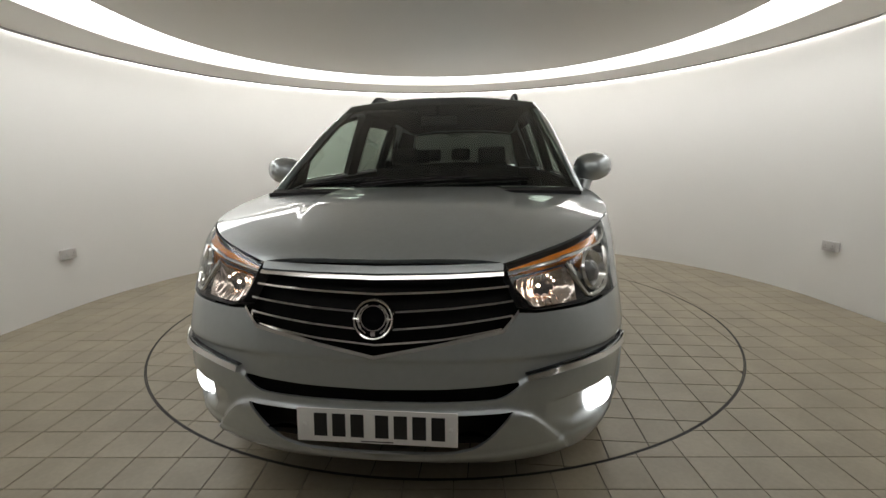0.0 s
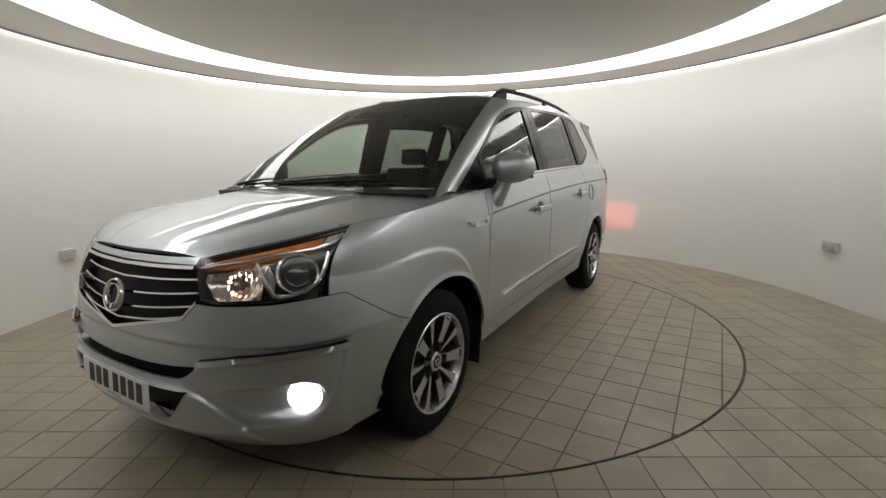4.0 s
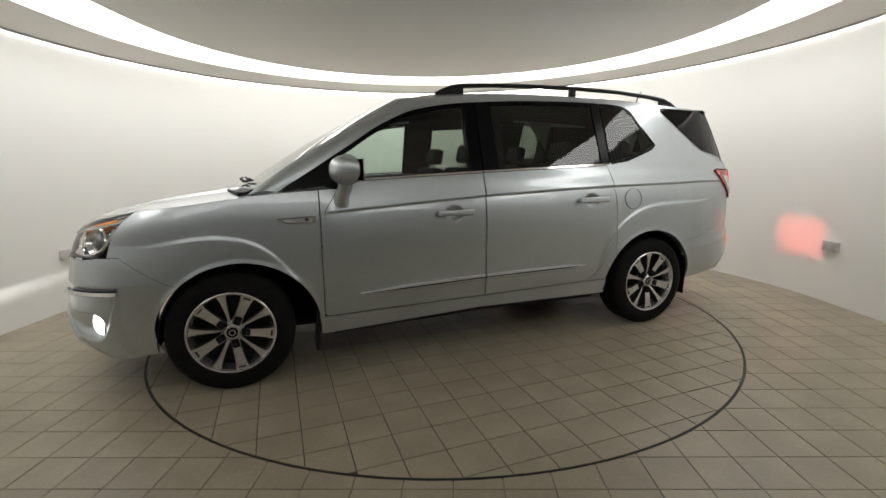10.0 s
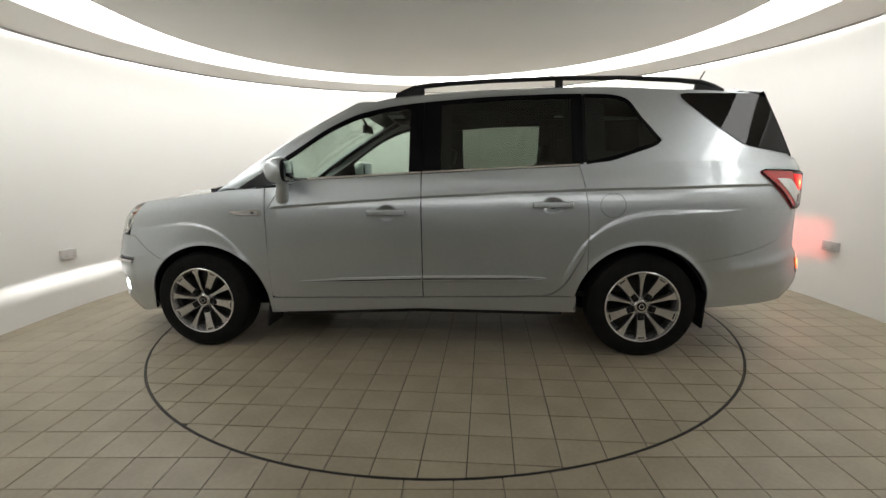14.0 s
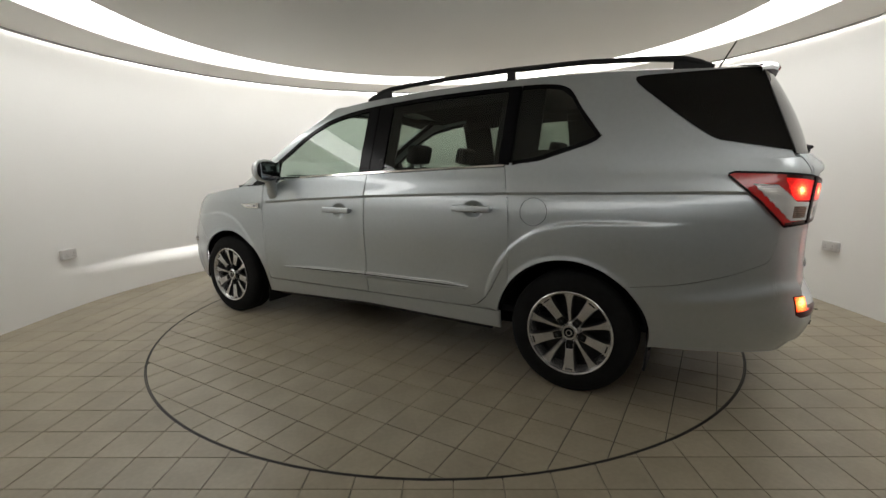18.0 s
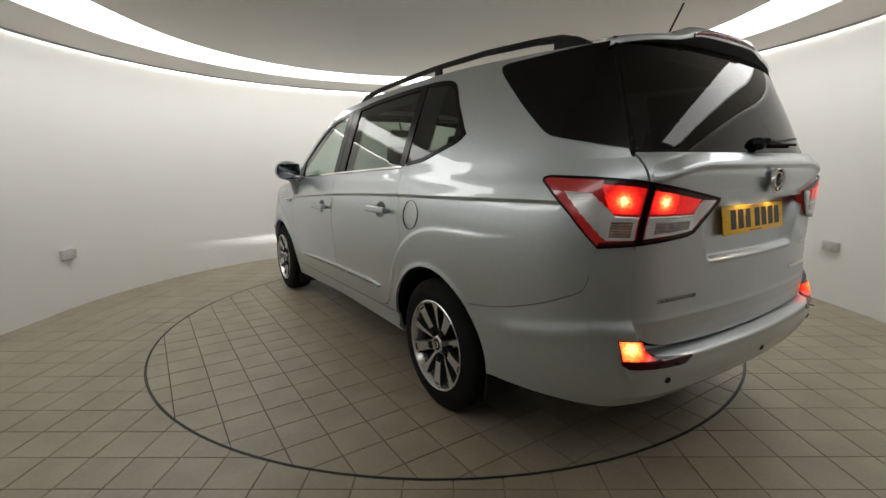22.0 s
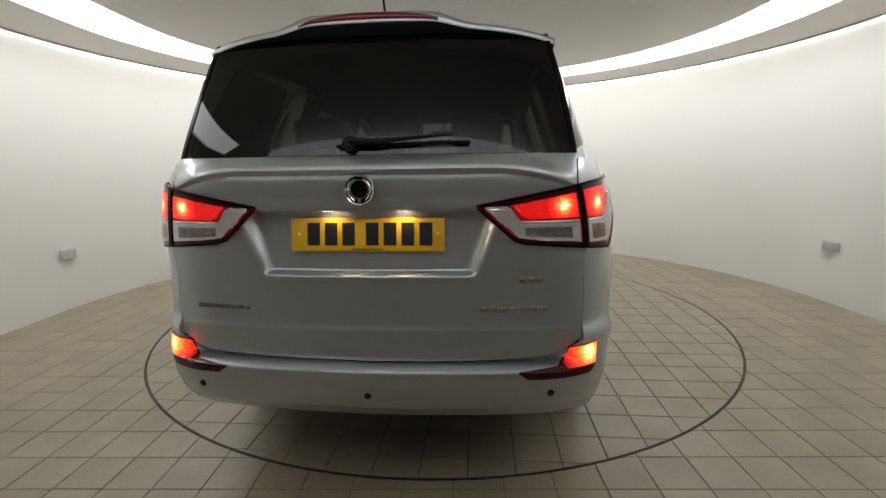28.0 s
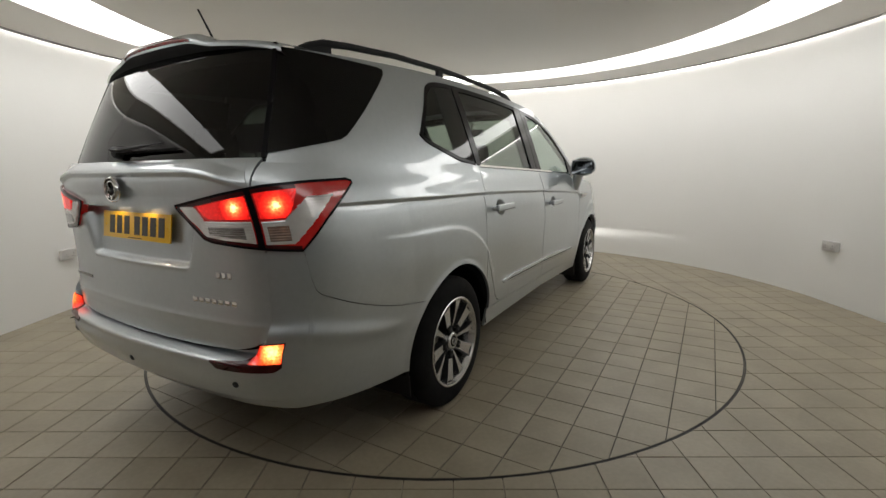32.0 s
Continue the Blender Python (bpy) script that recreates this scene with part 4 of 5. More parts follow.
def glasshouse():
    yy, v = np.meshgrid(np.linspace(-1, 1, 33), np.linspace(0, 1, 20), indexing="ij")
    pane("windscreen", screen_point(yy * .985, v), SCREEN, van, "curved windscreen")
    band, w = np.meshgrid(np.linspace(-1, 1, 33), np.linspace(.90, 1.0, 4), indexing="ij")
    sheets("windscreen_band", [screen_point(band * .985, w, -.004)], GLOSS_BLACK, van, "black upper screen border", flange=0)
    low, w = np.meshgrid(np.linspace(-1, 1, 33), np.linspace(0, .06, 4), indexing="ij")
    sheets("windscreen_foot", [screen_point(low * .985, w, -.004)], GLOSS_BLACK, van, flange=0)
    # roof
    n = 60
    yy = np.linspace(-1, 1, 41)
    P = np.zeros((n, 41, 3))
    for j, q in enumerate(yy):
        x0 = float(screen_point(np.array(q), np.array(1.0))[0]) - .004
        xs = x0 + (-2.12 - x0) * np.linspace(0, 1, n) ** 1.0
        ze = cant(xs)
        ye = house(xs, ze)[:, 1]
        zm = roof_mid(xs)
        z = zm - (zm - ze) * np.abs(q) ** 3.0
        blend = np.exp(-(np.arange(n) / 3.0) ** 2)
        z = z * (1 - blend) + (1.738 - .046 * q**2) * blend
        P[:, j] = np.stack([xs, ye * q * (1 - blend) + blend * q * .663, z], -1)
    groove = .006 * np.exp(-((np.abs(yy) - .70) / .02) ** 2)
    P[:, :, 2] -= groove[None] * np.clip((np.arange(n) - 6) / 6, 0, 1)[:, None]
    sheets("roof", [P], PAINT, van, flange=.02, centre=(-.6, 0, 0))
    for side in (L, R):
        s = np.array([1, side, 1])
        # windscreen post
        t = np.linspace(0, 1, 30)
        inner = screen_point(np.full(30, .985), t)
        xw = 1.335 + (.20 - 1.335) * t
        outer = house(xw, window_top(xw))
        mid = (inner + outer) / 2 + np.array([.012, .020, .024])
        k = np.linspace(0, 1, 9)[None, :, None]
        P = (1 - k) ** 2 * inner[:, None] + 2 * k * (1 - k) * mid[:, None] + k * k * outer[:, None]
        sheets("windscreen_post", [P * s], PAINT, van, flange=.02, centre=(.6, 0, 1.2))
        # cant rail above the windows and the rear side
        f = dict(surface=house, side=side)
        sheets("rear_side_panel", [
            field(u0=-1.10, u1=.36, low=window_top, high=lambda u: cant(u) + .002, nu=40, nv=4, gap=0, **f),
            field(u0=-1.475, u1=-1.10, low=window_top, high=lambda u: cant(u) + .002, nu=16, nv=10, gap=0, **f),
            field(u0=-1.475, u1=-.957, low=1.245, high=line((-1.475, 1.40), (-1.462, 1.384), (-1.44, 1.366), (-1.40, 1.350), (-1.158, 1.272), (-.957, 1.250)), nu=20, nv=5, gap=0, **f),
            field(u0=-2.312, u1=-1.475, low=1.258, high=lambda u: np.minimum(cant(u) + .002, line((-2.312, 1.261), (-2.30, 1.262), (-2.280, 1.30), (-2.128, 1.692), (-2.113, 1.76), (-1.4, 1.80))(u)), nu=50, nv=26, gap=0, knots=(-2.145, -2.13), **f)], PAINT, van, centre=(-1, 0, 1.3))
        # windows
        fw = line((.10, 1.218), (.87, 1.188), (1.02, 1.178))
        pane("front_door_glass", field(house, .095, 1.02, fw, lambda u: window_top(u) - .022, 30, 12, .0, -.006, (), side), CLEAR, van, "clear front door window")
        pane("rear_door_glass", field(house, -.945, -.045, lambda u: belt(u) + .008, lambda u: window_top(u) - .02, 30, 12, 0, -.006, (), side), PRIVACY, van, "dark tinted rear door window")
        q_low = line((-1.465, 1.394), (-1.45, 1.378), (-1.41, 1.358), (-1.158, 1.278), (-1.0, 1.252))
        pane("rear_side_glass", field(house, -1.464, -1.0, q_low, lambda u: window_top(u) - .003, 24, 12, 0, .002, (), side), PRIVACY, van, "dark tinted fixed side window")
        # black frames
        fr = []
        fr.append(field(house, .045, .135, lambda u: belt(u) + .006, window_top, 6, 14, .001, .002, (), side))
        fr.append(field(house, .10, 1.30, lambda u: window_top(u) - .030, window_top, 40, 4, .001, .0, (), side))
        sheets("front_window_frame", fr, GLOSS_BLACK, van, "black window post and frame", flange=.02)
        fr = [field(house, -.075, .040, lambda u: belt(u) + .006, window_top, 6, 14, .001, .002, (), side),
              field(house, -.985, -.915, lambda u: belt(u) + .006, window_top, 6, 14, .001, .002, (), side),
              field(house, -.92, -.07, lambda u: window_top(u) - .028, window_top, 30, 4, .001, .0, (), side)]
        sheets("rear_window_frame", fr, GLOSS_BLACK, van, "black window post and frame", flange=.02)
        fr = [field(house, -1.31, -1.0, lambda u: window_top(u) - .026, lambda u: window_top(u), 20, 4, .001, .004, (), side),
              field(house, -1.464, -1.0, q_low, lambda u: np.minimum(q_low(u) + .022, window_top(u)), 24, 4, .001, .004, (), side),
              field(house, -1.465, -1.24, lambda u: np.maximum(window_top(u) - .035, q_low(u)), window_top, 16, 4, .001, .0045, (), side)]
        sheets("fixed_window_frame", fr, GLOSS_BLACK, van, "black glass border", flange=.01)
        # black corner in front of the door window, behind the mirror
        sheets("mirror_corner", [field(house, 1.0, 1.325, lambda u: belt(u) + .004, lambda u: np.maximum(window_top(u) - .002, belt(u) + .006), 20, 8, .001, -.001, (), side)], GLOSS_BLACK, van, "black corner trim", flange=.02)
        sheets("front_post", [field(house, .985, 1.02, lambda u: belt(u) + .008, lambda u: window_top(u) - .01, 4, 10, .001, .002, (), side)], GLOSS_BLACK, van, flange=.02)
        # glass wrapped round the rear corner
        q_top = line((-2.288, 1.304), (-2.140, 1.686), (-1.64, 1.694), (-1.605, 1.688))
        r_low = line((-2.288, 1.298), (-2.06, 1.342), (-2.0, 1.354), (-1.965, 1.370), (-1.912, 1.408), (-1.81, 1.487), (-1.66, 1.615), (-1.615, 1.658), (-1.605, 1.675))
        side_glass = pane("rear_corner_glass", field(house, -2.288, -1.605, r_low, q_top, 40, 16, 0, .006, (-2.140, -2.0, -1.965, -1.615), side), BLACKOUT, van, "black rear corner window")
        sheets("corner_glass_back", [field(house, -2.286, -1.607, r_low, q_top, 40, 8, .002, .003, (-2.140, -2.0, -1.965), side)], GLOSS_BLACK, side_glass, flange=.004)
    # tailgate glass
    yy, v = np.meshgrid(np.linspace(-1, 1, 41), np.linspace(0, 1, 20), indexing="ij")
    glass = pane("tailgate_glass", rear_glass_point(yy, v), BLACKOUT, van, "black tinted tailgate window")
    for side in (L, R):
        edge, w = np.meshgrid(np.linspace(.982, 1.006, 4), np.linspace(0, 1, 20), indexing="ij")
        sheets("glass_border", [rear_glass_point(edge * side, w, .003)], GLOSS_BLACK, glass, flange=.012)


glasshouse()

# ---- tail ----
gate_low = line((-2.378, .665), (-2.40, .648), (-2.44, .632), (-2.50, .620), (-2.70, .606), (-3.05, .598))


def gate_form(u, z):
    """The tailgate: drawn in above the bumper, with a hollow for the plate."""
    y = shell(u, z)[..., 1]
    into = -.047 * np.clip((.70 - z) / .10, 0, 1) * np.clip((-2.36 - u) / .05, 0, 1)
    w = np.clip((line((.88, .345), (1.105, .43))(z) + .02 - np.abs(y)) / .04, 0, 1)
    w = w * w * (3 - 2 * w)
    d = np.clip((z - .886) / .014, 0, 1) * np.clip(.030 + (z - .93) * .14, .018, .05) * (z < 1.1055)
    return into - w * d + .006 * np.exp(-((z - .885) / .010) ** 2) * w + np.interp(z + .045 * np.clip((np.abs(y) - .40) / .26, 0, 1) ** 2, [1.1055, 1.12, 1.15, 1.222, 1.232, 1.245, 1.283], [.0, .0, -.002, .001, .017, .016, .0]) * (z > 1.1055) * np.clip((.70 - np.abs(y)) / .12, 0, 1)


def rear_bumper_form(u, z):
    mid = np.clip((-2.38 - u) / .06, 0, 1)
    k = -.066 * np.clip((z - .574) / .026, 0, 1) * mid + .004 * np.exp(-((z - .566) / .012) ** 2) * mid
    k = k + .010 * np.clip((-1.70 - u) / .25, 0, 1) * np.exp(-((z - line((-1.66, .575), (-1.76, .585), (-1.946, .602), (-2.106, .632), (-2.279, .672))(u)) / .034) ** 2) * (1 - mid)
    k = k + crease(u, z) * np.clip((u + 2.05) / .2, 0, 1)
    return k - .010 * np.clip((.425 - z) / .012, 0, 1) * np.clip((-2.30 - u) / .1, 0, 1)


def tail_end():
    low = line((-1.66, .31), (-1.765, .335), (-2.0, .352), (-2.25, .372), (-3.05, .366))
    bumper = sheets("rear_bumper", [
        *[field(shell, -2.378, -1.662, lambda u: arch(ARCH_R, u, low(u)), lambda u: np.where(u > -2.258, tail_seam(np.maximum(u, -2.258)), .962), 90, 70, .0, rear_bumper_form, (-1.76, -1.765, -1.77, -1.775, -2.2, -2.23, -2.25, -2.257, -2.26), side) for side in (L, R)],
        tail_field(-2.378, low, lambda u: gate_low(u) - .005, 34, 60, rear_bumper_form, (-2.40, -2.44))], PAINT, van, flange=.02, centre=(-1.8, 0, .6))
    gate = sheets("tailgate", [tail_field(-2.379, gate_low, 1.105, 80, 110, gate_form, (-2.40, -2.44)), tail_field(-2.379, 1.106, 1.283, 80, 60, gate_form), *[field(shell, -2.379, -2.334, line((-2.379, 1.172), (-2.350, 1.248), (-2.334, 1.279)), 1.283, 14, 6, 0, 0, (-2.35,), side) for side in (L, R)]], PAINT, van, flange=.045, centre=(-1.8, 0, .9))
    for side in (L, R):
        t_top = line((-2.701, 1.121), (-2.484, 1.163), (-2.332, 1.189), (-2.197, 1.199), (-2.045, 1.204), (-2.02, 1.195))
        t_low = line((-2.701, 1.114), (-2.689, 1.100), (-2.60, 1.006), (-2.565, .995), (-2.492, .988), (-2.385, .977), (-2.262, .965), (-2.164, 1.066), (-2.02, 1.190))
        lamp = sheets("tail_lamp", [field(shell, -2.70, -2.02, t_low, t_top, 70, 16, .001, .010, (-2.6, -2.565, -2.262, -2.3), side)], RED, van, "red and clear tail lamp, lit", flange=.03)
        sheets("gasket", [field(shell, -2.70, -2.022, lambda u: t_top(u) - .006, lambda u: t_top(u) + .003, 50, 3, .0, .0125, (-2.045,), side),
                          field(shell, -2.70, -2.022, lambda u: t_low(u) - .003, lambda u: t_low(u) + .006, 60, 3, .0, .0125, (-2.6, -2.262, -2.164), side)], GLOSS_BLACK, lamp, "black rubber edge", flange=.006)
        sheets("dark_rim", [field(shell, -2.69, -2.235, lambda u: t_top(u) - .019, lambda u: t_top(u) - .006, 40, 3, .0, .0118, (-2.3,), side),
                            field(shell, -2.69, -2.262, lambda u: t_low(u) + .006, lambda u: np.minimum(t_low(u) + .018, t_top(u)), 40, 3, .0, .0118, (-2.6, -2.565), side)], DEEP_RED, lamp, flange=.004)
        sheets("tail_light", [field(shell, -2.592, -2.396, line((-2.592, 1.124), (-2.572, 1.086), (-2.548, 1.076), (-2.396, 1.079)), lambda u: t_top(u) - .021, 30, 12, .001, lambda u, z: .0135 + .0014 * np.sin(u * 420) * np.sin(z * 420), (-2.572, -2.548), side)], RED_LIT, lamp, "glowing red lens", flange=.01)
        ribs = lambda u, z: .0135 + .0014 * np.sin(z * 620)
        sheets("reversing_light", [field(shell, -2.676, -2.396, line((-2.676, 1.111), (-2.582, 1.016), (-2.56, 1.010), (-2.396, .996)), line((-2.676, 1.116), (-2.622, 1.121), (-2.600, 1.112), (-2.578, 1.071), (-2.396, 1.072)), 34, 22, .001, ribs, (-2.582, -2.622, -2.6, -2.578), side)], CLEAR_LENS, lamp, "clear ribbed lens", flange=.01)
        sheets("reflector_pocket", [field(shell, -2.566, -2.424, line((-2.566, 1.022), (-2.424, 1.010)), lambda u: 0 * u + 1.052, 18, 16, .001, lambda u, z: .0152 + .001 * np.sin(z * 800), (), side)], POCKET, lamp, "darker pocket behind the clear lens", flange=.004)
        sheets("brake_light", [field(shell, -2.366, -2.236, line((-2.366, 1.079), (-2.293, 1.080), (-2.272, 1.098), (-2.236, 1.168)), lambda u: t_top(u) - .019, 20, 12, .001, lambda u, z: .0135 + .0014 * np.sin(u * 420) * np.sin(z * 420), (-2.293, -2.272), side)], RED_LIT, lamp, "glowing red lens", flange=.01)
        sheets("indicator_lens", [field(shell, -2.366, -2.118, line((-2.366, .992), (-2.283, .990), (-2.118, 1.150)), line((-2.366, 1.071), (-2.297, 1.074), (-2.211, 1.147), (-2.118, 1.153)), 34, 22, .001, ribs, (-2.283, -2.297, -2.211), side)], CLEAR_LENS, lamp, "clear ribbed lens", flange=.01)
        sheets("indicator_pocket", [field(shell, -2.352, -2.290, 1.003, 1.052, 10, 24, .0, lambda u, z: .0150 + .0012 * np.sin(z * 700), (), side)], BROWN_LENS, lamp, "brown ribbed indicator bulb pocket", flange=.004)
        sheets("lamp_joint", [field(shell, -2.393, -2.368, t_low, t_top, 4, 10, .003, .0165, (), side)], GLOSS_BLACK, lamp, flange=.012)
        # fog and reflector unit in the bumper
        f_top = line((-2.582, .574), (-2.45, .584), (-2.425, .60), (-2.410, .643), (-2.32, .646))
        unit = sheets("rear_fog_lamp", [field(shell, -2.582, -2.318, line((-2.582, .567), (-2.55, .544), (-2.34, .545), (-2.318, .560)), f_top, 30, 8, .001, lambda u, z: rear_bumper_form(u, z) + .004, (-2.44, -2.41, -2.372, -2.55), side)], DEEP_RED, van, "lit red fog lamp in the rear bumper", flange=.02)
        sheets("fog_lens", [field(shell, -2.430, -2.321, .576, lambda u: f_top(u) - .004, 16, 8, .001, lambda u, z: rear_bumper_form(u, z) + .008, (-2.425, -2.41), side)], FOG_RED, unit, "glowing orange-red lens", flange=.01)
        m = on_body(-2.477, .494, side, .0)
        bm = bmesh.new()
        lathe(bm, [(.0125, -.002), (.0120, .003), (.0095, .0035), (.009, .0015), (.0005, .0018)], 20, m)
        part("parking_sensor", bm, PLASTIC, van)
        if side == L:
            bm = bmesh.new()
            lathe(bm, [(.0125, -.002), (.0120, .003), (.0095, .0035), (.009, .0015), (.0005, .0018)], 20, on_body(-3.049, .486, L))
            part("parking_sensor", bm, PLASTIC, van)
    # emblem, badges, plate and its lamps
    back = Matrix(((0, 0, -1, 0), (-1, 0, 0, 0), (0, 1, 0, 0), (0, 0, 0, 1)))
    emblem(Matrix.Translation((-2.462, 0, 1.175)) @ back, gate, .049)

    def letters(y0, y1, z0, z1, count, x, mat):
        pitch = (y1 - y0) / count
        for k in range(count):
            bm = bmesh.new()
            y = y0 + pitch * (k + .12)
            xx = shell(flank_u(-1, abs(y), z0), z0)[0] if abs(y) > .02 else x
            box(bm, -(y + pitch * .84), -y, z0, z1, .0, .0035, Matrix.Translation((float(xx) - .0005, 0, 0)) @ back, .001)
            part("badge_bar", bm, mat, gate, "small metal badge bar")
    letters(-.602, -.372, .764, .782, 7, -2.43, CHROME)
    letters(-.585, -.505, .862, .884, 3, -2.43, CHROME)
    # chrome letters too; the dark floor they mirror is put into a darker metal
    letters(.425, .630, .763, .777, 10, -2.43, POCKET)
    plate(Matrix.Translation((-2.398, 0, 1.024)) @ back @ pose(0, 0, 0, -8), PLATE_YELLOW, "yellow number plate with seven dark bars")
    for y in (.115, -.125):
        bm = bmesh.new()
        box(bm, -2.430, -2.412, y - .02, y + .02, 1.1052, 1.1058, None)
        part("plate_lamp", bm, PLATE_LIGHT, gate, "small lit number plate lamp")
    # spoiler over the tailgate window
    yy = np.linspace(-1, 1, 61)
    rows = []
    hump = np.clip((.56 - np.abs(yy)) / .24, 0, 1)
    hump = hump * hump * (3 - 2 * hump)
    y = yy * .635
    zr = 1.728 - .036 * np.abs(yy) ** 2.4 - .012 * np.abs(yy) ** 8
    xr = -2.245 + .10 * np.abs(yy) ** 2.6
    for dx, dz, hk in ((.150, .018, .012), (.10, .019, .030), (.045, .014, .036), (.012, .006, .033), (.0, -.004, .028), (.004, -.016, .020), (.03, -.028, .0), (.09, -.040, .0), (.16, -.045, .0)):
        rows.append(np.stack([xr + dx, y, zr + dz + hump * hk], -1))
    sheets("spoiler", [np.stack(rows[:6], 1)], PAINT, van, flange=0, centre=(-2.1, 0, 1.70))
    sheets("spoiler_underside", [np.stack(rows[5:], 1)], PLASTIC, van, flange=0, centre=(-2.1, 0, 1.80))
    k = np.abs(yy) < .40
    lens = np.stack([np.stack([xr[k] - .004 + a, y[k], zr[k] - .012 + hump[k] * .02 + b * np.sqrt(np.clip(1 - (yy[k] / .40) ** 2, 0, 1))], -1) for a, b in ((.012, .0), (.0, .010), (.004, .026), (.016, .031))], 1)
    sheets("high_brake_lamp", [lens], BRAKE_RED, van, "dark red high-level brake lamp", flange=.01, centre=(-2.0, 0, 1.72))
    # rear wiper
    bm = bmesh.new()
    p = rear_glass_point(np.array([.05, -.05, -.25, -.42]), np.array([.085, .075, .10, .12]), .03)
    tube(bm, [p[0], p[1], p[2], p[3]], [.020, .017, .010, .006], 8, True, .6)
    wiper = part("rear_wiper", bm, PLASTIC, van, "black rear wiper")
    p = rear_glass_point(np.linspace(.12, -.50, 7), np.full(7, .055) + .02 * np.linspace(0, 1, 7), .014)
    bm = bmesh.new()
    tube(bm, list(p), .006, 6)
    part("wiper_blade", bm, RUBBER, wiper)
    bm = bmesh.new()
    q = rear_glass_point(np.array(.06), np.array(.08), 0)
    lathe(bm, [(.026, -.03), (.026, .02), (.020, .032), (.001, .034)], 20, Matrix.Translation(tuple(map(float, q))) @ back)
    part("wiper_pivot", bm, PLASTIC, wiper)
    # aerial
    bm = bmesh.new()
    tube(bm, [(-1.93, .0, 1.752), (-1.955, .0, 1.80), (-2.035, .0, 1.945)], [.006, .0048, .0040], 8)
    aerial = part("aerial", bm, PLASTIC, van, "thin black roof aerial")
    bm = bmesh.new()
    lathe(bm, [(.024, 0), (.020, .014), (.008, .026), (.001, .028)], 20, Matrix.Translation((-1.925, 0, 1.748)))
    part("aerial_base", bm, PLASTIC, aerial)


tail_end()


# ---- roof rails, mirrors, wipers ----
def roof_z(x, y):
    ze = float(cant(x))
    ye = float(house(x, ze)[1])
    zm = float(roof_mid(x))
    return zm - (zm - ze) * abs(y / ye) ** 3


def fittings():
    for side in (L, R):
        xs = [.265, .21, .13, .05, -.1, -.4, -.86, -1.3, -1.65, -1.80, -1.88, -1.945]
        lift = [.004, .022, .044, .052, .055, .056, .056, .056, .052, .045, .026, .004]
        ys = [.555, .553, .55, .548, .545, .54, .535, .525, .512, .505, .50, .497]
        bm = bmesh.new()
        tube(bm, [(x, side * y, roof_z(x, y) + h) for x, y, h in zip(xs, ys, lift)], [.012, .016, .018, .017, .0155, .015, .015, .015, .0155, .017, .017, .012], 10)
        rail = part("roof_rail", bm, PLASTIC, van, "black roof rail")
        for x0, x1, y in ((.25, .06, .552), (-.835, -.885, .535), (-1.76, -1.93, .503)):
            bm = bmesh.new()
            rings = []
            for x in np.linspace(x0, x1, 7):
                x = float(x)
                h, z = float(np.interp(-x, [-v for v in xs], lift)), roof_z(x, y)
                rings.append([bm.verts.new((x, side * (y + dy), zz)) for dy, zz in ((-.014, z - .006), (-.010, z + h), (.010, z + h), (.014, z - .006))])
            for a, b in zip(rings, rings[1:]):
                for i in range(4):
                    bm.faces.new((a[i], a[(i + 1) % 4], b[(i + 1) % 4], b[i]))
            bm.faces.new(rings[0]), bm.faces.new(rings[-1][::-1])
            part("rail_foot", bm, PLASTIC, rail)
        # mirror
        c = Vector((.940, side * .992, 1.236))
        e = lambda a, p: math.copysign(abs(a) ** p, a)

        def pod(rx, ry, rz, back, shift=0.0):
            bm = bmesh.new()
            bmesh.ops.create_uvsphere(bm, u_segments=36, v_segments=22, radius=1.0)
            for v in bm.verts:
                x, y, z = e(v.co.x, .95), e(v.co.y, .80), e(v.co.z, .80)
                x = x * back if x < 0 else x
                # drawn back and slimmer towards the tip, flatter below
                v.co = c + Vector((x * rx * (1 - .22 * max(y, 0)) - .03 * max(y, 0) ** 2 + shift, side * y * ry, z * rz * (1 - .12 * max(y, 0)) * (1 if z > 0 else .92) + .006 * y))
            return bm
        mirror = part("door_mirror", pod(.112, .116, .090, .40), PAINT, van, "silver door mirror")
        bm = bmesh.new()
        box(bm, -.004, .004, -.092, .092, -.060, .062, Matrix.Translation(c + Vector((-.052, 0, .002))) @ pose(0, 0, 0, 0, 0, side * 8), .003)
        bmesh.ops.bevel(bm, geom=[q for q in bm.edges if abs(q.verts[0].co.x - q.verts[1].co.x) > .003], offset=.02, segments=3, affect="EDGES")
        part("mirror_glass", bm, MIRROR, mirror, "mirror glass")
        part("mirror_rim", pod(.046, .108, .082, 1.0, -.006), PLASTIC, mirror, "black mirror rim")
        bm = bmesh.new()
        tube(bm, [c + Vector((.018, -side * .040, -.045)), c + Vector((.022, -side * .052, -.100)), Vector((.978, side * .922, 1.090)), Vector((.980, side * .898, 1.046))], [.046, .040, .042, .047], 18, True)
        part("mirror_stalk", bm, PAINT, mirror, "silver mirror arm")
    # cowl and wipers
    yy = np.linspace(-1, 1, 33)
    edge = screen_point(yy * .985, np.zeros(33) + .05, .006)
    front = np.stack([edge[:, 0] + .11 - .03 * np.abs(yy), edge[:, 1], np.full(33, 1.122) + .012 * (1 - yy**2)], -1)
    mid = (edge + front) / 2 + np.array([0, 0, -.008])
    sheets("scuttle_panel", [np.stack([edge, mid, front], 1)], PLASTIC, van, "black scuttle panel under the screen", flange=.03, centre=(1.4, 0, .9))
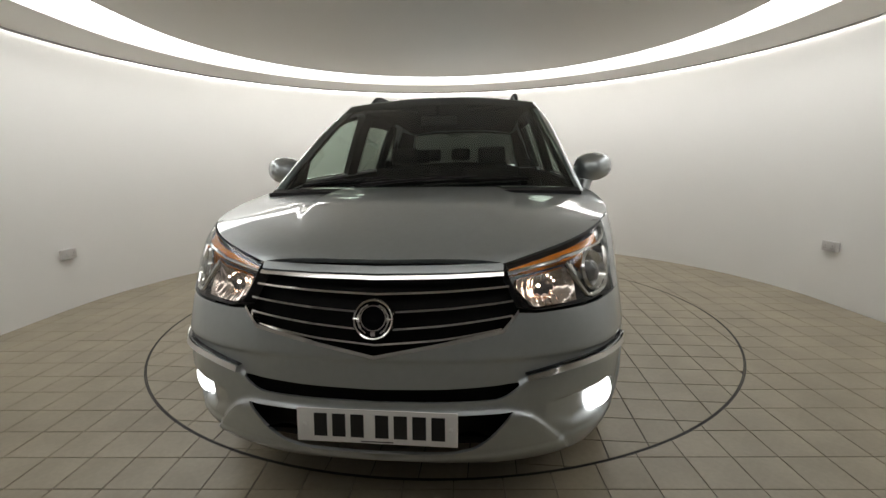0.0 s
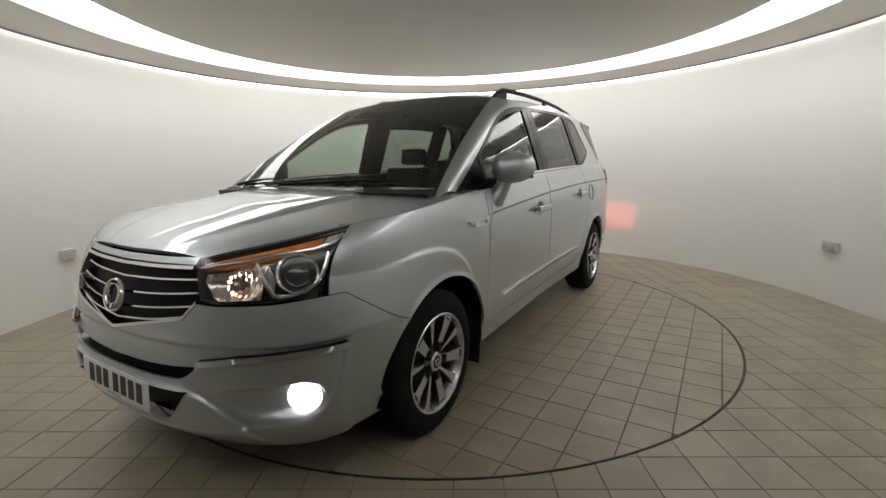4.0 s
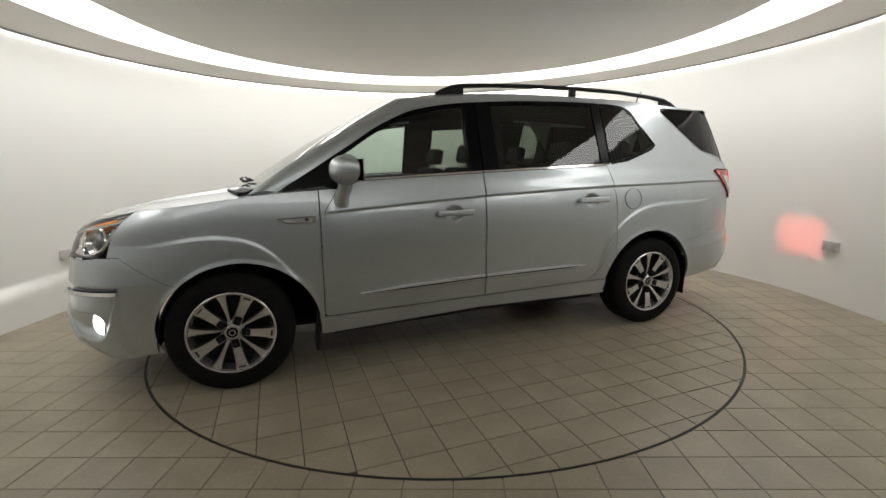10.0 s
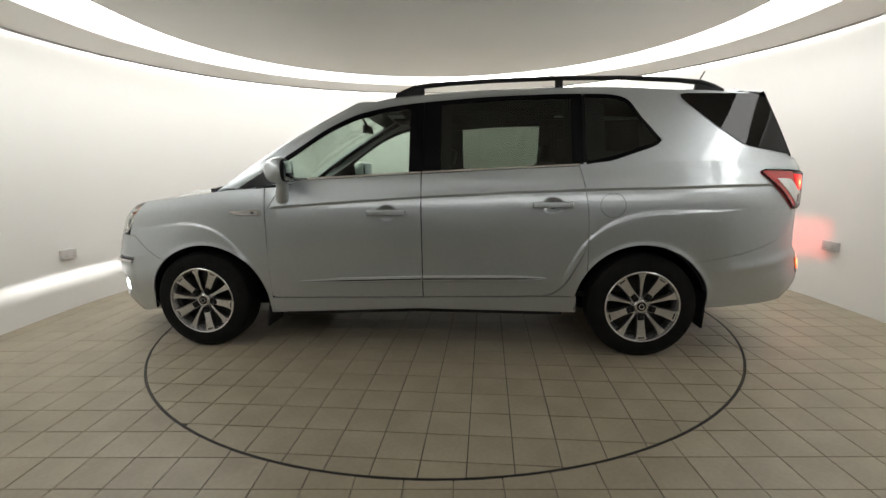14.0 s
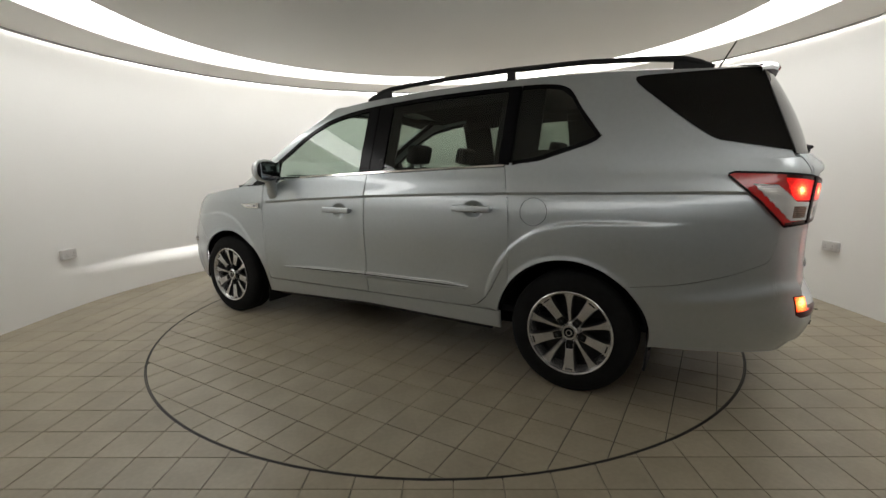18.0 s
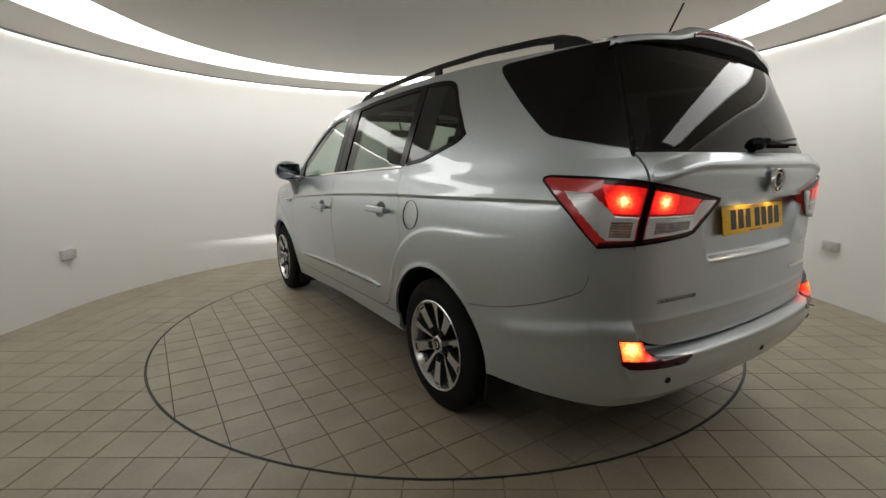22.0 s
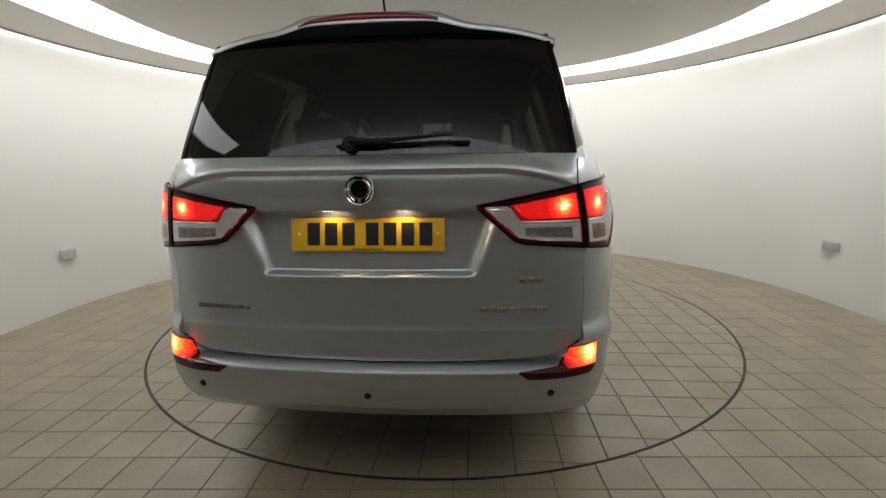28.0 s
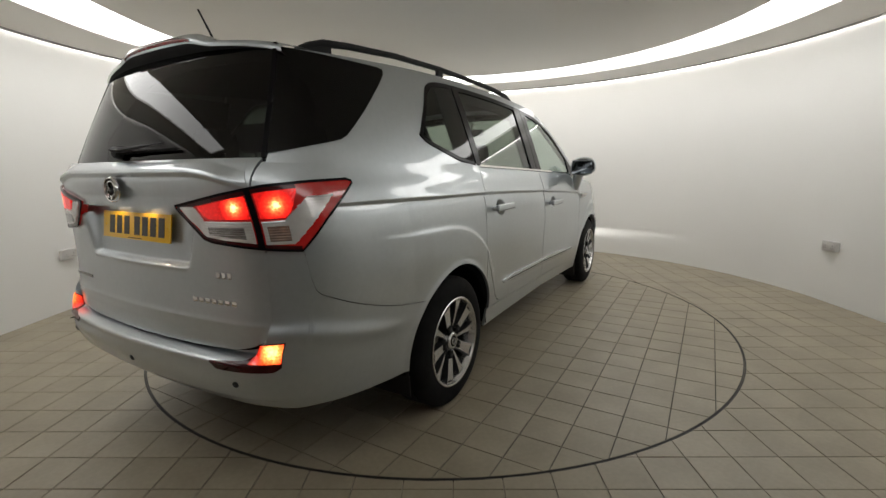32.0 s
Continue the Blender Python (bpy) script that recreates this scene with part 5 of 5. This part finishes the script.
    for y0, y1, v1 in ((.30, -.50, .10), (.62, .02, .10)):
        arm = [screen_point(np.array(-(y0 + (y1 - y0) * k) / .82), np.array(.055 + v1 * k * .6), .035 + .02 * math.sin(math.pi * k)) for k in (0, .25, .5, .75)]
        bm = bmesh.new()
        tube(bm, [tuple(map(float, p)) for p in arm], [.014, .011, .008, .006], 8, True, .7)
        wiper = part("windscreen_wiper", bm, PLASTIC, van, "black windscreen wiper")
        blade = [screen_point(np.array(-(y0 + (y1 - y0) * k + .02) / .82), np.array(.065 + v1 * .45 * k), .016) for k in np.linspace(.12, 1.1, 8)]
        bm = bmesh.new()
        tube(bm, [tuple(map(float, p)) for p in blade], .007, 6)
        part("wiper_blade", bm, RUBBER, wiper)


fittings()


# ---- wheels ----
def wheel_master(x, side):
    """A wheel with its parts; the local z axis points outward."""
    hub = new("wheel")
    hub.parent = van
    tagged(hub, "ten-spoke machined alloy wheel with black tyre")
    hub.matrix_basis = Matrix.Translation((x, side * .805, HUB_Z)) @ (Matrix.Rotation(radians(-90 * side), 4, "X"))
    return hub


def wheel_parts(hub, turn):
    bm = bmesh.new()
    w = .112
    prof = [(.222, w - .018), (.236, w - .002), (.262, w + .004), (.295, w), (.318, w - .008), (.333, w - .018), (.3405, w - .03), (.343, w - .045),
            (.343, .052), (.335, .050), (.335, .042), (.343, .040), (.344, .006), (.335, .004), (.335, -.004), (.344, -.006), (.343, -.040), (.335, -.042), (.335, -.050), (.343, -.052),
            (.343, -w + .045), (.330, -w + .02), (.300, -w), (.25, -w), (.222, -w + .02)]
    lathe(bm, prof, 72)
    part("tyre", bm, RUBBER, hub, "black road tyre")
    bm = bmesh.new()
    lathe(bm, [(.232, w - .004), (.236, w + .003), (.232, w + .006), (.224, w + .003), (.218, w - .012), (.208, w - .03), (.200, -w + .02), (.222, -w + .015)], 72)
    part("rim", bm, ALLOY, hub, "bright rim edge")
    bm = bmesh.new()
    lathe(bm, [(.206, .012), (.205, .006), (.04, .006)], 48)
    part("brake_disc", bm, STEEL, hub, "dark brake disc")
    bm = bmesh.new()
    lathe(bm, [(.219, .02), (.215, w - .02), (.2, .0), (.205, -.05)], 60)
    part("rim_barrel", bm, ALLOY_DARK, hub)

    def spoke(wide):
        """A spoke from the hub to the rim: bright cut face, dark flanks."""
        prof = [(.040, .046), (.075, .046), (.10, .043), (.15, .048), (.19, .056), (.205, .064), (.221, .074)] if wide else [(.045, .020), (.07, .0140), (.10, .015), (.15, .022), (.19, .033), (.205, .042), (.221, .058)]
        height = smooth([.04, .08, .15, .222], [w - .036, w - .022, w - .012, w - .004])
        bm = bmesh.new()
        top = [[bm.verts.new((r, s * h / 2, float(height(r)) - (0 if wide else .006))) for s in (-1, 1)] for r, h in prof]
        for a, b in zip(top, top[1:]):
            bm.faces.new((a[0], b[0], b[1], a[1]))
        face = bm
        bm = bmesh.new()
        rows = [[bm.verts.new((r, s * (h / 2 + q), float(height(r)) - d)) for s, q, d in ((-1, 0, .0006 + (0 if wide else .006)), (-1, .006, .034), (1, .006, .034), (1, 0, .0006 + (0 if wide else .006)))] for r, h in prof]
        for a, b in zip(rows, rows[1:]):
            for i in range(3):
                bm.faces.new((a[i], b[i], b[i + 1], a[i + 1]))
        return face, bm
    for k in range(10):
        face, body = spoke(k % 2 == 0)
        m = Matrix.Rotation(radians(36 * k + turn), 4, "Z")
        face.transform(m), body.transform(m)
        ob = part("spoke", face, ALLOY, hub, "machined alloy spoke", flat=True)
        part("spoke_side", body, ALLOY_DARK, ob, flat=True)
    bm = bmesh.new()
    lathe(bm, [(.062, w - .07), (.064, w - .042), (.058, w - .037), (.036, w - .036), (.0345, w - .03)], 40)
    part("hub_ring", bm, ALLOY, hub)
    bm = bmesh.new()
    lathe(bm, [(.047, w - .04), (.046, w - .018), (.040, w - .011), (.031, w - .012), (.001, w - .012)], 32)
    cap = part("hub_cap", bm, ALLOY, hub, "round hub cap")
    bm = bmesh.new()
    lathe(bm, [(.030, w - .0125), (.029, w - .0105), (.001, w - .010)], 24)
    ring = bmesh.new()
    lathe(ring, [(.019, w - .0105), (.018, w - .0080), (.013, w - .0080), (.012, w - .0105)], 24)
    part("cap_ring", ring, ALLOY, cap)
    part("cap_middle", bm, GLOSS_BLACK, cap)
    for k in range(5):
        a = radians(72 * k + turn)
        bm = bmesh.new()
        box(bm, .205, .213, -.019, .019, w - .02, w - .0035, Matrix.Rotation(a, 4, "Z"), .001)
        part("spoke_slot", bm, ALLOY_DARK, hub)
        bm = bmesh.new()
        box(bm, .049, .094, -.019, .019, w - .040, w - .0135, Matrix.Rotation(a, 4, "Z"), .007, 3)
        nut = part("nut_well", bm, RUBBER, hub, "black wheel nut recess")
        bm = bmesh.new()
        lathe(bm, [(.0105, w - .018), (.0080, w - .0125), (.006, w - .0118), (.0005, w - .0118)], 6, Matrix.Translation((.073 * math.cos(a), .073 * math.sin(a), 0)))
        part("wheel_nut", bm, ALLOY_DARK, nut)


def wheels():
    for x, side, turn in ((HUB_F, L, 100), (HUB_R, L, 92), (HUB_F, R, 10), (HUB_R, R, 40)):
        wheel_parts(wheel_master(x, side), turn)
    for side in (L, R):
        for c, r0 in ((ARCH_F, .43), (ARCH_R, .41)):
            bm = bmesh.new()
            n = 28
            rings = []
            for k in range(n + 1):
                a = math.pi * (-.02 + 1.04 * k / n)
                rings.append([bm.verts.new((c[0] + r * math.cos(a), side * y, max(c[1] + r * math.sin(a), .2))) for r, y in ((r0 - .004, .895), (r0 + .012, .86), (r0 + .012, .50), (.02, .48))])
            for a, b in zip(rings, rings[1:]):
                for i in range(3):
                    bm.faces.new((a[i], a[i + 1], b[i + 1], b[i]))
            part("wheel_arch_liner", bm, UNDER, van)
        for x, z0, z1, lean in ((1.128, .155, .42, .035), (-1.735, .20, .45, -.02)):
            bm = bmesh.new()
            box(bm, -.006, .006, -.115, .115, 0, z1 - z0, Matrix.Translation((x + lean, side * .775, z0)) @ pose(0, 0, 0, 0, -8 if lean > 0 else -4), .003)
            part("mud_flap", bm, PLASTIC, van, "black mud flap")


wheels()


# ---- cabin ----
def cabin():
    for side in (L, R):
        f = dict(surface=shell, side=side, out=lambda u, z: crease(u, z) - .024)
        sheets("inner_panel", [field(u0=-.93, u1=1.10, low=.30, high=lambda u: belt(u) - .012, nu=24, nv=8, **f), field(u0=-2.30, u1=-.93, low=lambda u: arch((ARCH_R[0], ARCH_R[1], .46), u, .36), high=1.245, nu=24, nv=8, **f),
                               field(u0=1.10, u1=3.1, low=lambda u: arch((ARCH_F[0], ARCH_F[1], .46), u, .27), high=lambda u: np.minimum(fender_top(u), .93) - .03, nu=24, nv=8, surface=shell, side=side, out=-.075)], TRIM, van, flange=0)
        sheets("inner_post_trim", [field(house, -1.0, .10, lambda u: window_top(u) - .085, lambda u: cant(u) - .012, 24, 3, 0, -.03, (), side), field(house, -2.16, -1.46, 1.25, line((-2.16, 1.40), (-2.0, 1.66), (-1.46, 1.66)), 24, 8, 0, -.035, (), side), field(house, -1.13, -.87, 1.22, 1.68, 6, 8, 0, -.03, (), side), field(house, -1.46, -1.34, 1.25, lambda u: window_top(u) - .01, 6, 8, 0, -.03, (), side), field(house, -1.36, -1.1, 1.25, 1.335, 6, 3, 0, -.03, (), side), field(house, -.14, .14, 1.20, 1.66, 4, 8, 0, -.03, (), side)], TRIM, van, flange=.01)
        t = np.linspace(0, 1, 16)
        a, b = screen_point(np.full(16, .94), t, -.03), screen_point(np.full(16, 1.0), t, -.05)
        b[:, 1] -= .01
        sheets("post_trim", [np.stack([a, b], 1) * np.array([1, side, 1])], TRIM, van, flange=.01)
    xs = np.linspace(.38, -1.98, 24)
    P = np.stack([np.stack([xs, q * (house(xs, cant(xs))[:, 1] - .03), roof_mid(xs) - .03 - (roof_mid(xs) - cant(xs)) * abs(q) ** 3], -1) for q in np.linspace(-1, 1, 17)], 1)
    sheets("headlining", [P], TRIM, van, "dark headlining", flange=.01, centre=(-.6, 0, 3))
    sheets("tailgate_lining", [tail_field(-2.40, .62, 1.26, 20, 8, -.075)], TRIM, van, flange=0)
    bm = bmesh.new()
    box(bm, -1.5, 2.0, -.66, .66, .25, .32, None, .02)
    part("underbody", bm, UNDER, van, "dark underbody")
    bm = bmesh.new()
    box(bm, -2.2, 1.1, -.82, .82, .38, .42, None, .01)
    part("cabin_floor", bm, TRIM, van)
    bm = bmesh.new()
    tube(bm, [(-1.7, -.45, .28), (-1.0, -.3, .26), (.9, -.25, .24)], .03, 10)
    part("exhaust_pipe", bm, STEEL, van)
    # dashboard and wheel; the driver sits on the right
    bm = bmesh.new()
    box(bm, .82, 1.30, -.78, .78, .70, 1.08, None, .06, 4)
    box(bm, .95, 1.36, -.78, .78, 1.00, 1.115, None, .03, 3)
    box(bm, .80, .98, -.16, .16, 1.04, 1.145, None, .03, 3)
    part("dashboard", bm, TRIM, van, "dark moulded dashboard")
    m = Matrix.Translation((.72, -.38, 1.02)) @ Matrix.Rotation(radians(-62), 4, "Y")
    bm = bmesh.new()
    seg = 14
    rings = [[bm.verts.new(m @ Vector(((.185 + .016 * math.cos(b)) * math.cos(a), (.185 + .016 * math.cos(b)) * math.sin(a), .016 * math.sin(b)))) for b in (2 * math.pi * j / 8 for j in range(8))] for a in (2 * math.pi * i / 36 for i in range(36))]
    for i in range(36):
        p, q = rings[i], rings[(i + 1) % 36]
        for j in range(8):
            bm.faces.new((p[j], q[j], q[(j + 1) % 8], p[(j + 1) % 8]))
    wheel = part("steering_wheel", bm, TRIM, van, "dark steering wheel")
    bm = bmesh.new()
    box(bm, -.06, .06, -.07, .07, -.03, .01, m, .015)
    box(bm, -.025, .025, -.18, .18, -.014, .0, m, .005)
    box(bm, 0, .18, -.02, .02, -.014, .0, m, .005)
    part("wheel_boss", bm, TRIM, wheel)
    bm = bmesh.new()
    tube(bm, [(.72, -.38, 1.02), (.95, -.38, .92)], .035, 10)
    part("steering_column", bm, TRIM, wheel)
    # inner mirror and sun visors
    bm = bmesh.new()
    box(bm, .60, .63, -.125, .125, 1.535, 1.60, None, .012, 3)
    inner = part("inner_mirror", bm, PLASTIC, van, "black inner mirror")
    bm = bmesh.new()
    tube(bm, [(.625, 0, 1.60), (.66, 0, 1.665)], .010, 8)
    part("mirror_foot", bm, PLASTIC, inner)
    for y in (.38, -.38):
        bm = bmesh.new()
        box(bm, .28, .44, y - .18, y + .18, 1.655, 1.675, None, .008)
        part("sun_visor", bm, TRIM, van)

    def seat(x, y, w, base, back=.58):
        bm = bmesh.new()
        box(bm, x - .05, x + .45, y - w / 2, y + w / 2, base, base + .16, None, .05, 4)
        ob = part("seat", bm, CLOTH, van, "dark cloth seat")
        bm = bmesh.new()
        m = Matrix.Translation((x, y, base + .12)) @ pose(0, 0, 0, 0, -14)
        box(bm, -.07, .07, -w / 2 + .01, w / 2 - .01, 0, back, m, .05, 4)
        part("backrest", bm, CLOTH, ob)
        for s in ((0,) if w < .7 else (-.36, 0, .36)):
            bm = bmesh.new()
            box(bm, -.05, .045, s - .115, s + .115, back + .035, back + .175, m, .042, 4)
            part("headrest", bm, CLOTH, ob)
            for d in (-.05, .05):
                bm = bmesh.new()
                tube(bm, [m @ Vector((0, s + d, back - .02)), m @ Vector((0, s + d, back + .08))], .006, 6)
                part("headrest_post", bm, STEEL, ob)
    for y in (.37, -.37):
        seat(.12, y, .50, .56)
    for y in (.37, -.37):
        seat(-.72, y, .46, .60, .56)
    seat(-1.62, 0, 1.15, .64, .56)


cabin()


# ---- lamp beams: hidden sources added beside the lamps; shields shape the wall patches ----
def shielded(name, m, w, h, depth, mat, spread, label):
    """A small glowing plate at the back of a dark rectangular duct; z is the way out."""
    bm = bmesh.new()
    bm.faces.new([bm.verts.new(m @ Vector(q)) for q in ((-w, -h, 0), (w, -h, 0), (w, h, 0), (-w, h, 0))])
    ob = part(name, bm, mat, van, label, flat=True)
    bm = bmesh.new()
    a, b = w + .001, h + .0005
    long, short = depth if isinstance(depth, tuple) else (depth, depth)
    up, down = spread[1] if isinstance(spread[1], tuple) else (h + long * spread[1], h + short * spread[1])
    aw, as_ = w + long * spread[0], w + short * spread[0]
    for q in (((-a, b, -.003), (a, b, -.003), (aw, up, long), (-aw, up, long)), ((-a, -b, -.003), (a, -b, -.003), (as_, -down, short), (-as_, -down, short)),
              ((a, -b, -.003), (a, b, -.003), (aw, up, long), (as_, -down, short)), ((-a, -b, -.003), (-a, b, -.003), (-aw, up, long), (-as_, -down, short))):
        bm.faces.new([bm.verts.new(m @ Vector(p)) for p in q])
    bm.faces.new([bm.verts.new(m @ Vector(q)) for q in ((-a, -b, -.003), (a, -b, -.003), (a, b, -.003), (-a, b, -.003))])
    part("lamp_shield", bm, BLACKEST, ob, flat=True)


def beams():
    ahead = Matrix(((0, 0, 1, 0), (1, 0, 0, 0), (0, 1, 0, 0), (0, 0, 0, 1)))
    astern = Matrix(((0, 0, -1, 0), (-1, 0, 0, 0), (0, 1, 0, 0), (0, 0, 0, 1)))
    for side in (L, R):
        shielded("fog_beam", Matrix.Translation((2.535, side * .312, .405)) @ ahead @ pose(0, 0, 0, 6), .015, .0004, (.02, .008), BEAM_WHITE, (2.3, (.00093, .00053)), "added shielded source for the front fog lamp patch on the wall")
    p = shell(-2.50, .556)
    for side in (L, R):
        shielded("fog_beam", Matrix.Translation((float(p[0]) - .008, side * float(p[1]), .556)) @ astern @ pose(0, 0, 0, 0, -9.5 * side), .0007, .0007, .0128, BEAM_RED, (.21, .13), "added shielded source for the rear fog lamp patch on the wall")


beams()

# ---- floor tiles, last: 0.2 m tiles with open joints, on the floor and on the turntable ----
TILE_SIZE, JOINT, RING_R = 0.2, 0.0038, 2.243


def clipped(poly, r, keep_in):
    """A polygon cut by the turntable's edge."""
    out = []
    n = len(poly)
    for i in range(n):
        p, q = poly[i], poly[(i + 1) % n]
        dp, dq = math.hypot(*p) - r, math.hypot(*q) - r
        if (dp <= 0) == keep_in:
            out.append(p)
        if (dp <= 0) != (dq <= 0):
            a, b = 0.0, 1.0
            for _ in range(30):
                t = (a + b) / 2
                d = math.hypot(p[0] + (q[0] - p[0]) * t, p[1] + (q[1] - p[1]) * t) - r
                if (d <= 0) == (dp <= 0):
                    a = t
                else:
                    b = t
            out.append((p[0] + (q[0] - p[0]) * a, p[1] + (q[1] - p[1]) * a))
    return out


def rounded(poly, r, keep_in):
    """Adds points on the arc where the cut runs, so that it follows the circle."""
    out = []
    n = len(poly)
    for i in range(n):
        p, q = poly[i], poly[(i + 1) % n]
        out.append(p)
        if abs(math.hypot(*p) - r) < 1e-4 and abs(math.hypot(*q) - r) < 1e-4:
            for t in (.25, .5, .75):
                m = (p[0] + (q[0] - p[0]) * t, p[1] + (q[1] - p[1]) * t)
                k = r / math.hypot(*m)
                out.append((m[0] * k, m[1] * k))
    return out


def tile_geometry(poly, tilt, top=0.0, deep=.007, edge=.0016):
    """A tile: flat top, small bevel, sides. Outline given counter-clockwise."""
    n = len(poly)
    cx, cy = sum(p[0] for p in poly) / n, sum(p[1] for p in poly) / n
    inner = []
    for x, y in poly:
        d = math.hypot(x - cx, y - cy) or 1
        inner.append((x - (x - cx) / d * edge, y - (y - cy) / d * edge))
    verts = [(x, y, top + tilt[0] * (x - cx) + tilt[1] * (y - cy)) for x, y in inner] + [(x, y, top - edge * .7) for x, y in poly] + [(x, y, top - deep) for x, y in poly]
    faces = [tuple(range(n))]
    for i in range(n):
        j = (i + 1) % n
        faces += [(n + i, n + j, j, i), (2 * n + i, 2 * n + j, n + j, n + i)]
    return verts, faces


def tiling(holder, spans, origin, turn, r, keep_in, inside, near, rng, joint=JOINT):
    """Lays tiles; those for which near() holds become single pieces of the holder, up to 300, and the rest one part."""
    c, s = math.cos(turn), math.sin(turn)
    h = (TILE_SIZE - joint) / 2
    whole = [None] * 6
    for k in range(6):
        v, f = tile_geometry([(-h, -h), (h, -h), (h, h), (-h, h)], (rng.uniform(-.003, .003), rng.uniform(-.003, .003)), rng.uniform(-.0004, .0004))
        me = bpy.data.meshes.new("tile")
        me.from_pydata(v, [], f)
        me.materials.append(TILE)
        whole[k] = (me, v, f)
    jobs, rest_v, rest_f = [], [], []
    for i in range(*spans[0]):
        for j in range(*spans[1]):
            ax, ay = origin[0] + i * TILE_SIZE, origin[1] + j * TILE_SIZE
            x, y = c * ax - s * ay, s * ax + c * ay
            quad = [(c * (ax + dx) - s * (ay + dy), s * (ax + dx) + c * (ay + dy)) for dx, dy in ((-h, -h), (h, -h), (h, h), (-h, h))]
            if not inside(x, y):
                continue
            ds = [math.hypot(*p) <= r for p in quad]
            if all(d == keep_in for d in ds):
                jobs.append((near(x, y), x, y, None))
            elif any(d == keep_in for d in ds):
                cut = clipped(quad, r, keep_in)
                if len(cut) > 2:
                    area = abs(sum(cut[a][0] * cut[(a + 1) % len(cut)][1] - cut[(a + 1) % len(cut)][0] * cut[a][1] for a in range(len(cut)))) / 2
                    if area > 3e-4:
                        jobs.append((near(x, y), x, y, rounded(cut, r, keep_in)))
    jobs.sort(key=lambda q: q[0])
    for n, (_, x, y, cut) in enumerate(jobs):
        single = n < 298
        if cut is None:
            me, v, f = whole[rng.randrange(6)]
            k = rng.randrange(4) * math.pi / 2 + turn
            if single:
                ob = new("tile", me)
                ob.parent = holder
                ob.matrix_basis = Matrix.Translation((x, y, 0)) @ Matrix.Rotation(k, 4, "Z")
                continue
            ck, sk = math.cos(k), math.sin(k)
            v = [(x + ck * a - sk * b, y + sk * a + ck * b, d) for a, b, d in v]
        else:
            v, f = tile_geometry(cut, (0, 0), rng.uniform(-.0004, .0004))
            if single:
                raw("tile", v, f, TILE, holder)
                continue
        o = len(rest_v)
        rest_v += v
        rest_f += [tuple(a + o for a in q) for q in f]
    if rest_v:
        tagged(raw("tiles", rest_v, rest_f, TILE, holder), kind="stuff")


def ring_mesh(name, r0, r1, z0, z1, mat, parent):
    bm = bmesh.new()
    lathe(bm, [(r0, z0), (r0, z1), (r1, z1), (r1, z0)], 160, closed=True)
    return part(name, bm, mat, parent)


def floors():
    rng = random.Random(5)
    bm = bmesh.new()
    box(bm, -ROOM_R - .1, ROOM_R + .1, SOUTH - .1, ROOM_R + .2, -.08, -.009)
    floor = tagged(part("floor", bm, GROUT, flat=True), "beige square floor tiles with dark joints", kind="structure")
    tiling(floor, ((-19, 20), (-34, 20)), (-.03, .0), radians(-1.1), RING_R + .008, False,
           lambda x, y: abs(x) < ROOM_R + .02 and y > SOUTH - .1 and (y < ROOM_Y or math.hypot(x, y - ROOM_Y) < ROOM_R + .12),
           lambda x, y: math.hypot(x, y + 3.0), rng)
    ring_mesh("floor_ring", RING_R + .002, RING_R + .007, -.009, -.0005, RING, floor)
    table = tagged(new("turntable"), "round turning platform with beige square tiles", "turntable")
    bm = bmesh.new()
    lathe(bm, [(RING_R - .007, -.0085), (RING_R - .007, -.0045)], 160)
    disc(bm, RING_R - .007, -.0045, 160), disc(bm, RING_R - .007, -.0085, 160)
    bmesh.ops.remove_doubles(bm, verts=bm.verts, dist=1e-5)
    part("base", bm, TABLE_GROUT, table, flat=True)
    tiling(table, ((-13, 14), (-13, 14)), (.006, .02), 0.0, RING_R - .008, True, lambda x, y: math.hypot(x, y) < RING_R + .15,
           lambda x, y: -math.hypot(x, y), rng, .0048)
    ring_mesh("edge_ring", RING_R - .007, RING_R - .002, -.008, -.0002, RING, table)
    return table


turntable = floors()

# ---- what moves: the platform and the van on it turn together, clockwise ----
TURNS = [(0, -96.03), (2, -108.66), (4, -121.37), (6, -134.14), (8, -146.95), (10, -159.79), (12, -172.65), (14, -185.51), (16, -198.36), (18, -211.20),
         (20, -224.01), (22, -236.81), (24, -249.58), (26, -262.32), (28, -275.05), (30, -287.76), (32, -300.46)]


def motions():
    walk(turntable, [(t, pose(0, 0, 0, 0, 0, a)) for t, a in TURNS])
    walk(van, [(t, pose(0, 0, 0, 0, 0, a) @ pose(0, VAN_Y, 0)) for t, a in TURNS])


motions()
